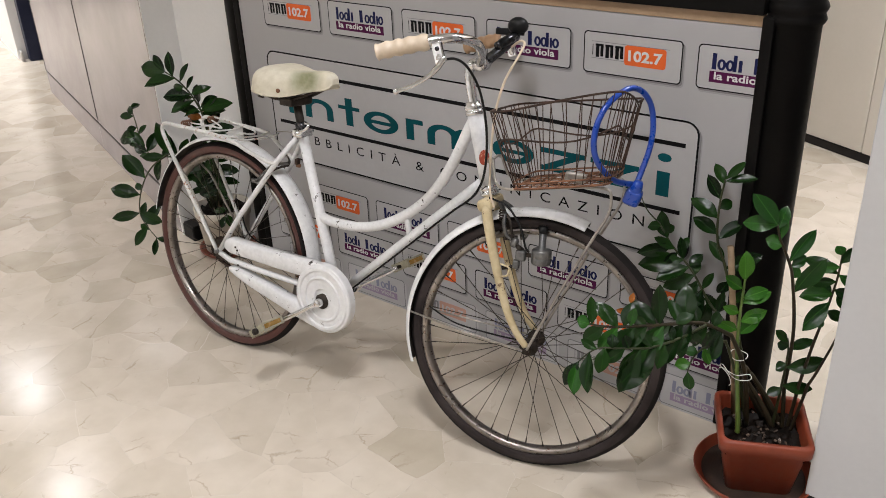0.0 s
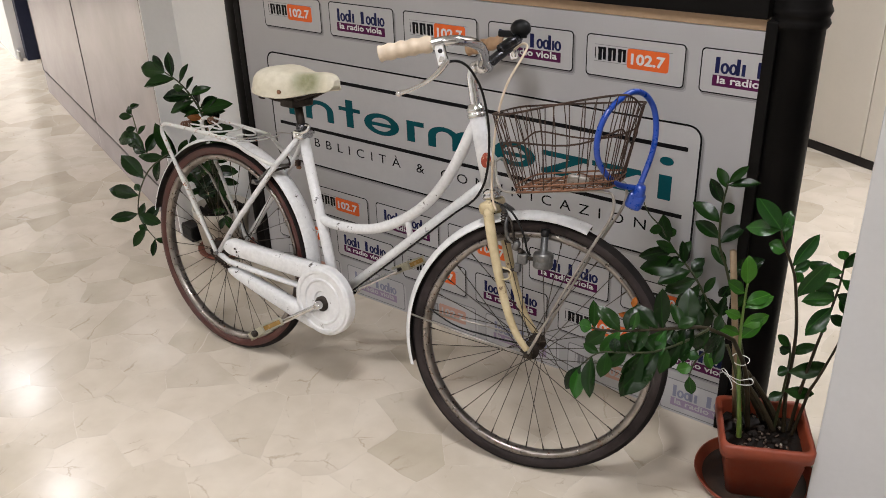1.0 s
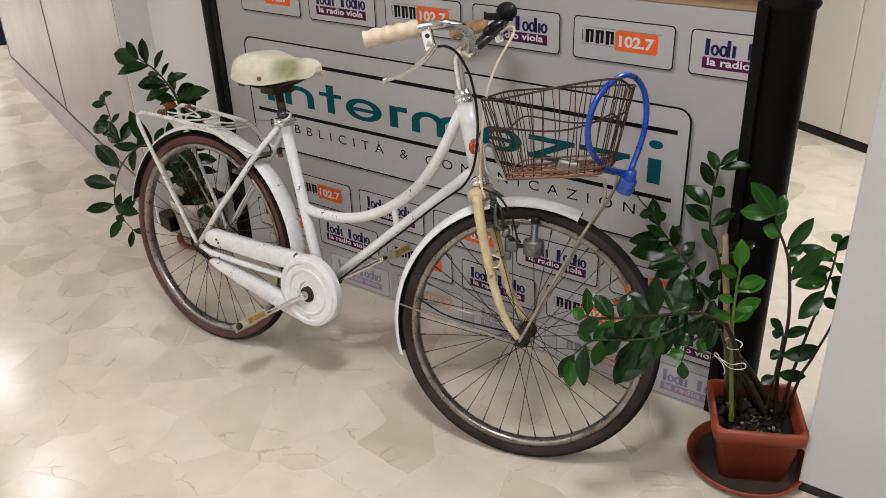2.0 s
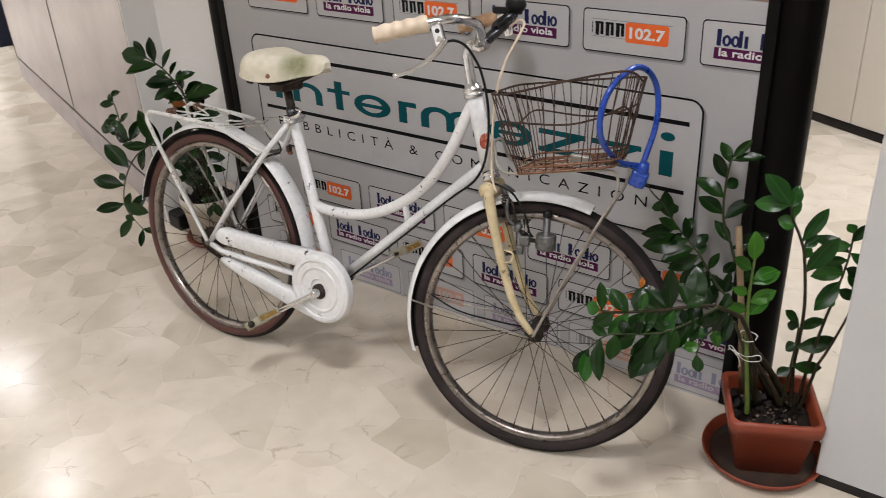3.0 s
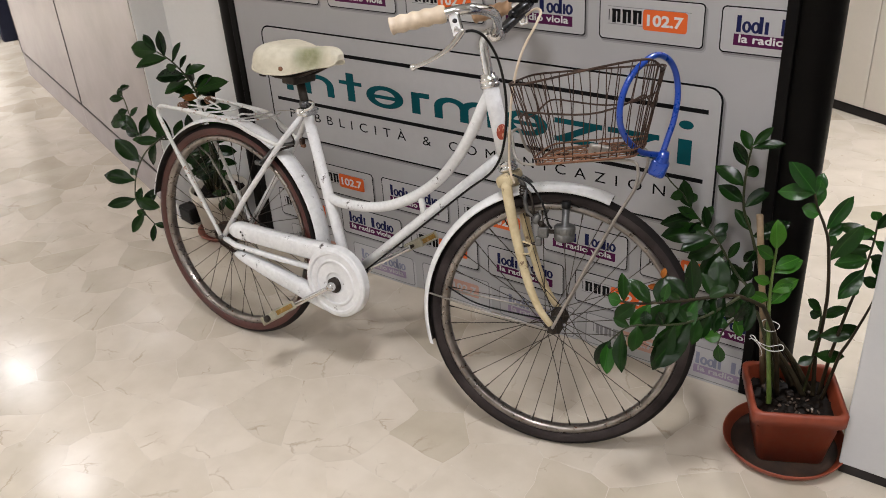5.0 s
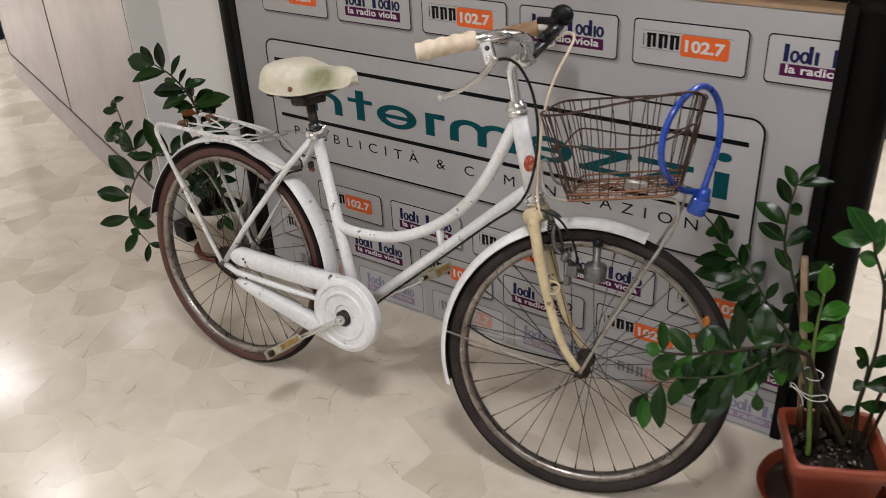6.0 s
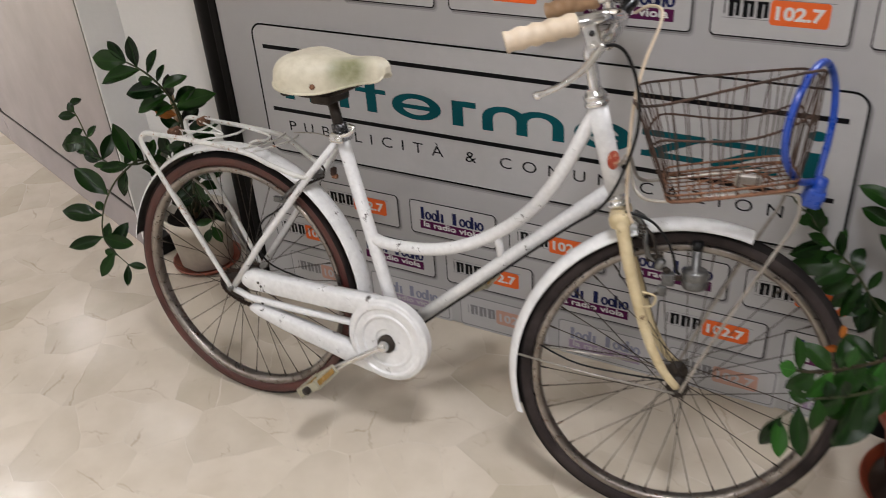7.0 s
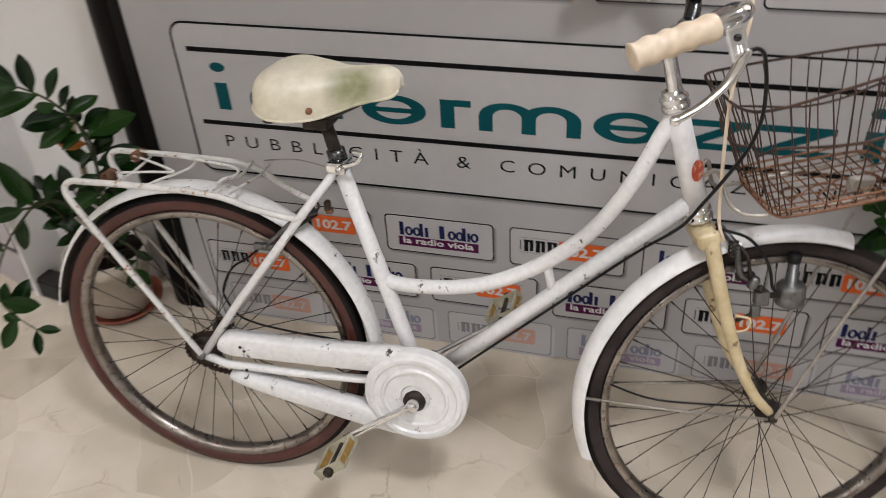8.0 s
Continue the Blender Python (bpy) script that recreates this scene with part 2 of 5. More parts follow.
def marble_material():
    m, nt, b = nodes_of("polished_cream_marble")
    info = nt.nodes.new("ShaderNodeObjectInfo")
    geo = nt.nodes.new("ShaderNodeNewGeometry")
    rnd = nt.nodes.new("ShaderNodeMath")
    rnd.operation = "ADD"
    nt.links.new(info.outputs["Random"], rnd.inputs[0])
    nt.links.new(geo.outputs["Random Per Island"], rnd.inputs[1])
    fr = nt.nodes.new("ShaderNodeMath")
    fr.operation = "FRACT"
    nt.links.new(rnd.outputs[0], fr.inputs[0])
    base = ramp(nt, fr.outputs[0], ((0.0, (0.50, 0.44, 0.35)), (0.16, (0.535, 0.475, 0.385)), (0.22, (0.575, 0.515, 0.428)), (1.0, (0.63, 0.565, 0.475))))
    tc = nt.nodes.new("ShaderNodeTexCoord")
    cloud = nt.nodes.new("ShaderNodeTexNoise")
    cloud.inputs["Scale"].default_value, cloud.inputs["Detail"].default_value = 8.0, 7.0
    shift = nt.nodes.new("ShaderNodeVectorMath")
    shift.operation = "ADD"
    nt.links.new(tc.outputs["Object"], shift.inputs[0])
    nt.links.new(fr.outputs[0], shift.inputs[1])
    nt.links.new(shift.outputs[0], cloud.inputs["Vector"])
    c2 = ramp(nt, cloud.outputs["Fac"], ((0.32, (0.88, 0.87, 0.845)), (0.62, (1.0, 1.0, 1.0))))
    base = mix(nt, 1.0, base, c2, "MULTIPLY")
    warp = nt.nodes.new("ShaderNodeTexNoise")
    warp.inputs["Scale"].default_value, warp.inputs["Detail"].default_value, warp.inputs["Roughness"].default_value = 14.0, 6.0, 0.7
    nt.links.new(shift.outputs[0], warp.inputs["Vector"])
    bent = nt.nodes.new("ShaderNodeVectorMath")
    bent.operation, bent.inputs[1].default_value = "MULTIPLY_ADD", (0.045, 0.045, 0.045)
    nt.links.new(warp.outputs["Color"], bent.inputs[0])
    nt.links.new(shift.outputs[0], bent.inputs[2])
    for scale, width, blur, low, high, most, tint in ((4.3, 0.002, 0.014, 0.54, 0.64, 0.50, (0.27, 0.20, 0.13)), (9.5, 0.004, 0.022, 0.58, 0.68, 0.40, (0.27, 0.20, 0.14)), (2.6, 0.006, 0.12, 0.50, 0.66, 0.30, (0.44, 0.375, 0.29))):
        vein = nt.nodes.new("ShaderNodeTexVoronoi")
        vein.feature, vein.inputs["Scale"].default_value = "DISTANCE_TO_EDGE", scale
        nt.links.new(bent.outputs[0], vein.inputs["Vector"])
        line = ramp(nt, vein.outputs["Distance"], ((width, (1, 1, 1)), (blur, (0, 0, 0))))
        where = ramp(nt, add_noise(nt, scale * 1.1, 3.0), ((low, (0, 0, 0)), (high, (most, most, most))))
        base = mix(nt, mix(nt, 1.0, line, where, "MULTIPLY"), base, tint)
    speck = ramp(nt, add_noise(nt, 42.0, 2.0), ((0.735, (0, 0, 0)), (0.76, (0.7, 0.7, 0.7))))
    base = mix(nt, speck, base, (0.2, 0.15, 0.11))
    nt.links.new(base, b.inputs["Base Color"])
    rr = ramp(nt, add_noise(nt, 9.0, 4.0), ((0.3, (0.13, 0.13, 0.13)), (0.75, (0.20, 0.20, 0.20))))
    nt.links.new(rr, b.inputs["Roughness"])
    b.inputs["IOR"].default_value = 1.5
    return m


M["marble"] = marble_material()


M["panel"] = surface("printed_grey_panel", (0.372, 0.368, 0.375), (0.397, 0.392, 0.400), 1.2, 0.38, 0, 0.02, 30.0, rough_var=0.05, gloss=0.12, grainy=0.98)
M["card"] = ink("card_white", (0.446, 0.442, 0.449))
M["card_pale"] = ink("faded_card_white", (0.47, 0.466, 0.474))


def glow(name, colour, strength):
    m, nt, b = nodes_of(name)
    b.inputs["Emission Color"].default_value, b.inputs["Emission Strength"].default_value = (*colour, 1), strength
    return m


M["diffuser"] = glow("lit_diffuser", (1.0, 0.93, 0.84), 3.0)


# ---- building helpers ----
class Geo:
    """Collects vertices and faces, with a material slot for each face."""

    def __init__(self):
        self.v, self.f, self.m, self.s = [], [], [], []

    def add(self, verts, faces, slot=0, smooth=True):
        o = len(self.v)
        self.v += [tuple(p) for p in verts]
        self.f += [tuple(i + o for i in q) for q in faces]
        self.m += [slot] * len(faces)
        self.s += [smooth] * len(faces)
        return self

    def mesh(self, name, *mats):
        me = bpy.data.meshes.new(name)
        me.from_pydata(self.v, [], self.f)
        for k in mats:
            me.materials.append(M[k] if isinstance(k, str) else k)
        me.polygons.foreach_set("material_index", self.m)
        me.polygons.foreach_set("use_smooth", self.s)
        me.update()
        return me


def part(name, geo, material, parent=None, label="", at=None):
    """One mesh object, under a thing or a part where a parent is given; at is its pose in the parent's space."""
    if isinstance(geo, Geo):
        geo = geo.mesh(name, *(material if isinstance(material, (tuple, list)) else (material,)))
    ob = new(name, geo)
    if parent:
        ob.parent = parent
    if at is not None:
        ob.matrix_local = at
    if label:
        tagged(ob, label)
    return ob


def thing(name, m, label, category, group="", kind=""):
    ob = new(name)
    ob.empty_display_size = 0.05
    ob.matrix_world = m
    return tagged(ob, label, category, group, kind)


def curve(points, n=24, closed=False):
    """A smooth line through the points."""
    P = [Vector(p) for p in points]
    out, k = [], len(P)
    spans = k if closed else k - 1
    for i in range(spans):
        a, b, c, d = (P[(i + j) % k] if closed else P[min(max(i + j, 0), k - 1)] for j in (-1, 0, 1, 2))
        steps = max(2, n // spans)
        for s in range(steps):
            t = s / steps
            out.append(0.5 * (2 * b + (c - a) * t + (2 * a - 5 * b + 4 * c - d) * t * t + (3 * b - a - 3 * c + d) * t ** 3))
    if not closed:
        out.append(P[-1])
    return out


def tube(path, r, seg=10, closed=False, geo=None, slot=0, flat=1.0):
    """A round bar along a path; r is one radius, or a function of 0..1 along it."""
    geo = geo or Geo()
    P = [Vector(p) for p in path]
    n = len(P)
    rad = r if callable(r) else (lambda s: r)
    tang = []
    for i in range(n):
        a = P[(i - 1) % n] if closed or i else P[0]
        b = P[(i + 1) % n] if closed or i < n - 1 else P[-1]
        tang.append((b - a).normalized())
    ref = Vector((0, 0, 1)) if abs(tang[0].z) < 0.9 else Vector((1, 0, 0))
    nrm = (ref - tang[0] * ref.dot(tang[0])).normalized()
    V, F = [], []
    for i in range(n):
        nrm = (nrm - tang[i] * nrm.dot(tang[i])).normalized()
        bi = tang[i].cross(nrm)
        rr = rad(i / (n - 1))
        for j in range(seg):
            a = 2 * math.pi * j / seg
            V.append(P[i] + (nrm * math.cos(a) * flat + bi * math.sin(a)) * rr)
    rows = n if closed else n - 1
    for i in range(rows):
        for j in range(seg):
            a, b = i * seg, ((i + 1) % n) * seg
            F.append((a + j, a + (j + 1) % seg, b + (j + 1) % seg, b + j))
    if not closed:
        F.append(tuple(range(seg - 1, -1, -1)))
        F.append(tuple((n - 1) * seg + j for j in range(seg)))
    return geo.add(V, F, slot)


def lathe(profile, seg=32, geo=None, slot=0, centre=(0, 0, 0), axis="z", closed=False, arc=None):
    """A profile of (radius, height) turned round an axis."""
    geo = geo or Geo()
    V, F = [], []
    k = len(profile)
    a0, a1 = arc or (0, 2 * math.pi)
    steps = seg if not arc else seg + 1
    for i in range(steps):
        a = a0 + (a1 - a0) * i / seg
        ca, sa = math.cos(a), math.sin(a)
        for r, h in profile:
            p = (r * ca, r * sa, h) if axis == "z" else (r * ca, h, r * sa) if axis == "y" else (h, r * ca, r * sa)
            V.append((p[0] + centre[0], p[1] + centre[1], p[2] + centre[2]))
    for i in range(seg):
        a, b = i * k, ((i + 1) % steps) * k
        for j in range(k if closed else k - 1):
            F.append((a + j, a + (j + 1) % k, b + (j + 1) % k, b + j))
    return geo.add(V, F, slot)


def box(size, centre=(0, 0, 0), bevel=0.003, geo=None, slot=0, m=None, segments=2):
    geo = geo or Geo()
    bm = bmesh.new()
    bmesh.ops.create_cube(bm, size=1.0)
    bmesh.ops.scale(bm, vec=size, verts=bm.verts)
    if bevel:
        bmesh.ops.bevel(bm, geom=list(bm.edges), offset=min(bevel, min(size) * 0.45), segments=segments, profile=0.5, affect="EDGES")
    bmesh.ops.translate(bm, vec=centre, verts=bm.verts)
    if m is not None:
        bmesh.ops.transform(bm, matrix=m, verts=bm.verts)
    bm.verts.index_update()
    geo.add([v.co.copy() for v in bm.verts], [[v.index for v in f.verts] for f in bm.faces], slot, False)
    bm.free()
    return geo


def ball(r, centre, geo=None, slot=0, squash=1.0, seg=16):
    prof = [(max(1e-5, r * math.sin(math.pi * i / 10)), -r * squash * math.cos(math.pi * i / 10)) for i in range(11)]
    return lathe(prof, seg, geo, slot, centre)


def rounded(x0, z0, x1, z1, r, y, n=6):
    """Outline of an upright rounded rectangle at depth y."""
    pts = []
    for cx, cz, a in ((x1 - r, z1 - r, 0), (x0 + r, z1 - r, 90), (x0 + r, z0 + r, 180), (x1 - r, z0 + r, 270)):
        for i in range(n + 1):
            t = math.radians(a + 90 * i / n)
            pts.append((cx + r * math.cos(t), y, cz + r * math.sin(t)))
    return pts


def plate(geo, pts, slot):
    """A flat print; facing -y."""
    geo.add(pts, [tuple(range(len(pts)))[::-1] if area_xz(pts) < 0 else tuple(range(len(pts)))], slot, False)


def area_xz(pts):
    return sum(a[0] * b[2] - b[0] * a[2] for a, b in zip(pts, pts[1:] + pts[:1]))


def rect(geo, x0, z0, x1, z1, y, slot):
    plate(geo, [(x0, y, z0), (x1, y, z0), (x1, y, z1), (x0, y, z1)], slot)


def lettering(words, height, width, x, z, y, geo, slot, spacing=1.0, bold=0.0):
    """Words in the built-in font as flat print, fitted into a width and a capital height."""
    cu = bpy.data.curves.new("words", "FONT")
    cu.body, cu.space_character, cu.resolution_u, cu.offset = words, spacing, 3, bold
    ob = bpy.data.objects.new("words", cu)
    scene.collection.objects.link(ob)
    bpy.context.view_layer.update()
    me = bpy.data.meshes.new_from_object(ob.evaluated_get(bpy.context.evaluated_depsgraph_get()))
    co = np.array([v.co[:2] for v in me.vertices])
    lo, hi = co.min(0), co.max(0)
    cap = height / 0.70
    V = [(x + (c[0] - lo[0]) / (hi[0] - lo[0]) * width, y, z + c[1] * cap) for c in co]
    faces = [tuple(p.vertices) for p in me.polygons]
    geo.add(V, faces, slot, False)
    bpy.data.objects.remove(ob)
    bpy.data.curves.remove(cu)
    bpy.data.meshes.remove(me)


# ---- the room ----
def slab(name, size, m, material, label, bevel=0.0, kind="structure", category="wall"):
    ob = part(name, box(size, (0, 0, 0), bevel), material)
    ob.matrix_world = m
    return tagged(ob, label, category, "", kind)


AX, AY = -0.9435, 0.3315  # the corridor's wall runs this way, away from the counter
WALL_YAW = math.degrees(math.atan2(AY, AX)) + 180


def along(s, off=0.0, z=0.0):
    """A place s metres along the panelled wall, off metres out into the corridor."""
    return (-2.59 + AX * s - 0.3315 * off, 0.105 + AY * s - 0.9435 * off, z)


ceiling = part("ceiling", box((16, 12, 0.1), (0, 0, 0), 0), "ceiling")
ceiling.matrix_world = pose(-3.0, 0.5, CEILING + 0.05)
tagged(ceiling, "plain white suspended ceiling over the corridor", "ceiling", "", "structure")
# unseen walls: south white to bounce fill light, east darker to limit it
slab("wall_south", (16, 0.2, CEILING), pose(-3.0, -4.0, CEILING / 2), "wall", "unseen wall behind the corridor, kept white to bounce fill light")
slab("wall_east", (0.2, 12, CEILING), pose(3.4, 0.5, CEILING / 2), "wall_tan", "unseen wall closing the corridor, kept beige to limit bounced light")
slab("wall_north", (16, 0.2, CEILING), pose(-3.0, 5.6, CEILING / 2), "wall", "plain white painted wall far behind")
slab("wall_west", (0.2, 12, CEILING), pose(-10.9, 0.5, CEILING / 2), "wall", "plain white painted wall at the corridor's end")
slab("wall_column", (0.56, 0.4, CEILING), pose(-2.072, 0.272, CEILING / 2, 0, 0, 9.1), "column", "off-white painted wall between the panelling and the counter")
mx, my, _ = along(4.9)
slab("wall_corridor", (3.4, 0.2, CEILING), pose(mx - 0.06, my + 0.11, CEILING / 2, 0, 0, WALL_YAW), "wall", "white painted wall further down the corridor")
slab("baseboard", (3.4, 0.015, 0.07), pose(*along(4.9, -0.0)[:2], 0.035, 0, 0, WALL_YAW), "wall_tan", "beige skirting along the corridor wall", 0.003, category="baseboard")

panelling = thing("wall_panelling", pose(*along(1.0), 0, 0, WALL_YAW), "grey taupe laminate wall panels with thin dark joints", "wall panelling", kind="structure")
SEAMS = [-0.435, 0.85, 2.20]
KICK = 0.138
for a, b in zip(SEAMS, SEAMS[1:]):
    w = b - a - 0.006
    part("panel", box((w, 0.03, CEILING - KICK - 0.006), (0, 0, 0), 0.002), "laminate", panelling, at=pose(1.0 - (a + b) / 2, 0.012, KICK + 0.004 + (CEILING - KICK - 0.006) / 2))
    part("plinth", box((w + 0.004, 0.03, KICK - 0.005), (0, 0, 0), 0.002), "laminate", panelling, at=pose(1.0 - (a + b) / 2, 0.012, KICK / 2 - 0.002))
part("backing", box((2.63, 0.06, CEILING), (0, 0, 0), 0), "wall", panelling, at=pose(0.12, 0.054, CEILING / 2))
part("end_cap", box((0.010, 0.20, CEILING), (0, 0, 0), 0.002), "column", panelling, at=pose(1.441, 0.094, CEILING / 2))
for s in SEAMS:
    edge = 0.007 if s < 0 else 0.0
    part("joint", box((0.009, 0.004, CEILING - KICK - 0.006), (0, 0, 0), 0), "dark", panelling, at=pose(1.0 - s - edge, -0.003, KICK + 0.004 + (CEILING - KICK - 0.006) / 2))
part("joint", box((2.63, 0.004, 0.008), (0, 0, 0), 0), "dark", panelling, at=pose(0.12, -0.003, KICK))
door = thing("door_1", pose(-5.62, 1.27, 0, 0, 0, WALL_YAW), "dark blue door frame at the far end of the panelling", "door", kind="structure")
part("door_frame", box((0.12, 0.1, 2.1), (0, 0, 1.05), 0.004), "navydoor", door)
part("door_frame", box((0.9, 0.1, 0.08), (0.39, 0.06, 2.14), 0.004), "navydoor", door)

cupboard = thing("fitted_cupboard", pose(-0.293, 2.200, 0, 0, 0, -26.5), "plain white fitted cupboards on a black plinth", "cupboard", kind="structure")
for i in range(-2, 3):
    part("cupboard_door", box((0.594, 0.02, 2.455), (0, 0, 0), 0.002), "creamdoor", cupboard, at=pose(0.42 + 0.6 * i, 0.02, 1.2725))
part("plinth", box((3.0, 0.03, 0.040), (0, 0, 0), 0.002), "dark", cupboard, at=pose(0.42, 0.03, 0.021))
part("carcass", box((3.0, 0.4, 2.5), (0, 0, 0), 0.002), "wall", cupboard, at=pose(0.42, 0.25, 1.34))

block = thing("partition", pose(0.594, 0.10, 0), "white laminate partition end standing on a dark plinth", "partition", kind="structure")
part("partition_panel", box((0.606, 0.53, CEILING - 0.026), (0, 0, 0), 0.003), "blockpaint", block, at=pose(0, 0, (CEILING - 0.026) / 2 + 0.026))
part("plinth", box((0.602, 0.526, 0.026), (0, 0, 0), 0.002), "dark", block, at=pose(0, 0, 0.013))

# every lamp gets a fitting, the added fill lamps too
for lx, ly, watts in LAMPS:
    fit_ = thing("ceiling_and_fill_light", pose(lx, ly, CEILING, 0, 0, CORRIDOR), "round recessed ceiling light with a glowing diffuser, several added unseen as fill", "ceiling light", "ceiling lights")
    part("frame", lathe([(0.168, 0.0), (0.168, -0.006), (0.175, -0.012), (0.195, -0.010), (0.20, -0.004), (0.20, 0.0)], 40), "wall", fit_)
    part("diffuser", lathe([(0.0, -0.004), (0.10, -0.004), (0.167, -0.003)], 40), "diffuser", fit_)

# ---- the display counter ----
counter = thing("display_counter", pose(-0.84, 0, 0), "promotional counter with a printed grey panel between black round posts", "counter")
XO = 0.84  # the counter's middle lies this far to the left of the world's origin


def shifted(g):
    g.v = [(x + XO, y, z) for x, y, z in g.v]
    return g


panel = part("panel", shifted(box((1.72, 0.02, 1.03), (-0.84, 0.01, 0.519), 0.001)), "panel", counter, "pale grey printed board")
for px in (-1.74, 0.06):
    g = lathe([(0.0, 0.0), (0.052, 0.0), (0.053, 0.004), (0.053, 1.04), (0.058, 1.045), (0.061, 1.052), (0.058, 1.06), (0.056, 1.064), (0.059, 1.070), (0.062, 1.077), (0.059, 1.085), (0.056, 1.09), (0.056, 1.30), (0.0, 1.30)], 40, None, 0, (px, 0.05, 0))
    post = part("post", shifted(g), "blackmetal", counter, "black round aluminium post")
    d = 1 if px < 0 else -1
    part("groove", shifted(box((0.026, 0.016, 1.056), (px + d * 0.040, 0.003, 0.530), 0.003)), "blackmetal", post)
# the oak's colour is lowered to hold the shade of the top's overhang
part("fascia", shifted(box((1.694, 0.018, 0.024), (-0.84, 0.012, 1.0475), 0.001)), "woodstrip", counter, "light oak edging strip, darkened for the shade under the top")
part("top", shifted(box((1.70, 0.42, 0.044), (-0.84, 0.20, 1.0825), 0.004)), "blackmetal", counter, "black counter top")

g = Geo()
ring_out = rounded(-1.584, 0.444, -0.104, 0.806, 0.035, -0.0012)
ring_in = rounded(-1.579, 0.449, -0.109, 0.801, 0.030, -0.0012)
n = len(ring_out)
g.add(ring_out + ring_in, [(i, (i + 1) % n, n + (i + 1) % n, n + i) for i in range(n)], 0, False)
part("title_outline", shifted(g), "black_ink", panel, "black rounded outline")
for nm, mt, at in (("title_halo", "card_halo", (-1.577, 0.434, -0.096, 0.799, 0.036, -0.0005)), ("title_shadow", "card_shade", (-1.580, 0.439, -0.099, 0.802, 0.036, -0.0007)), ("title_ground", "card", (-1.581, 0.447, -0.107, 0.803, 0.032, -0.0009))):
    g = Geo()
    plate(g, rounded(*at), 0)
    part(nm, shifted(g), mt, panel)
for z in (0.739, 0.566):
    g = Geo()
    rect(g, -1.553, z, -0.136, z + 0.011, -0.0012, 0)
    part("rule", shifted(g), "black_ink", panel)
# the large teal mark, as plain bars and rings of its size
Y = -0.0013


def teal(g):
    part("mark", shifted(g), "teal", panel)


def bar(x, z0, x1, z1, y=Y):
    g = Geo()
    rect(g, x, z0, x1, z1, y, 0)
    teal(g)


def stem_bar(x, z1=0.670, w=0.030):
    bar(x, 0.606, x + w, z1)


def dot(x):
    g = Geo()
    plate(g, [(x + 0.018 * math.cos(a * math.pi / 8), Y, 0.706 + 0.011 * math.sin(a * math.pi / 8)) for a in range(16)], 0)
    teal(g)


def arch(x0, x1, Y=-0.0013):
    """Two feet under a round shoulder."""
    g = Geo()
    cx, hw = (x0 + x1) / 2, (x1 - x0) / 2
    o = [(cx + hw * math.cos(math.pi * a / 12), Y, 0.640 + 0.032 * math.sin(math.pi * a / 12)) for a in range(13)]
    i = [(cx + (hw - 0.029) * math.cos(math.pi * a / 12), Y, 0.640 + 0.018 * math.sin(math.pi * a / 12)) for a in range(13)]
    o, i = [(x1, Y, 0.606)] + o + [(x0, Y, 0.606)], [(x1 - 0.029, Y, 0.606)] + i + [(x0 + 0.029, Y, 0.606)]
    n = len(o)
    g.add(o + i, [(k, k + 1, n + k + 1, n + k) for k in range(n - 1)], 0, False)
    teal(g)


def ring(x0, x1):
    g = Geo()
    cx, hw = (x0 + x1) / 2, (x1 - x0) / 2
    o = [(cx + hw * math.cos(a * math.pi / 14), Y, 0.638 + 0.034 * math.sin(a * math.pi / 14)) for a in range(28)]
    i = [(cx + (hw - 0.03) * math.cos(a * math.pi / 14), Y, 0.638 + 0.021 * math.sin(a * math.pi / 14)) for a in range(28)]
    g.add(o + i, [(k, (k + 1) % 28, 28 + (k + 1) % 28, 28 + k) for k in range(28)], 0, False)
    teal(g)
    bar(x0 + 0.02, 0.632, x1 - 0.02, 0.643, Y - 0.0003)


stem_bar(-1.504)
dot(-1.489)
arch(-1.425, -1.300)
stem_bar(-1.245, 0.694)
bar(-1.275, 0.657, -1.185, 0.669, Y - 0.0003)
ring(-1.170, -1.030)
stem_bar(-1.000)
bar(-0.970, 0.656, -0.935, 0.671)
arch(-0.920, -0.803)
arch(-0.832, -0.713, -0.0017)
ring(-0.690, -0.555)
for x in (-0.535, -0.385):
    bar(x, 0.655, x + 0.135, 0.669)
    bar(x, 0.606, x + 0.135, 0.620)
    g = Geo()
    plate(g, [(x + 0.002, Y - 0.0003, 0.616), (x + 0.042, Y - 0.0003, 0.616), (x + 0.133, Y - 0.0003, 0.659), (x + 0.093, Y - 0.0003, 0.659)], 0)
    teal(g)
stem_bar(-0.203, 0.670, 0.034)
dot(-0.186)
g = Geo()
lettering("PUBBLICIT\u00c0 & COMUNICAZIONE", 0.029, 1.33, -1.506, 0.513, -0.0013, g, 0, 1.9)
shifted(g)
link = {}


def root(i):
    while link.get(i, i) != i:
        i = link[i]
    return i


for f in g.f:
    for i in f[1:]:
        link[root(i)] = root(f[0])
letters = {}
for f in g.f:
    letters.setdefault(root(f[0]), []).append(f)
for faces in letters.values():
    ids = sorted({i for f in faces for i in f})
    at = {i: k for k, i in enumerate(ids)}
    part("letter", Geo().add([g.v[i] for i in ids], [[at[i] for i in f] for f in faces], 0, False), "black_ink", panel)


def card_ring(g, x, z, rx, rz, w, slot):
    """A flat round ring."""
    o = [(x + rx * math.cos(a * math.pi / 9), -0.0015, z + rz * math.sin(a * math.pi / 9)) for a in range(18)]
    i = [(x + (rx - w) * math.cos(a * math.pi / 9), -0.0015, z + (rz - w * 0.8) * math.sin(a * math.pi / 9)) for a in range(18)]
    g.add(o + i, [(k, (k + 1) % 18, 18 + (k + 1) % 18, 18 + k) for k in range(18)], slot, False)


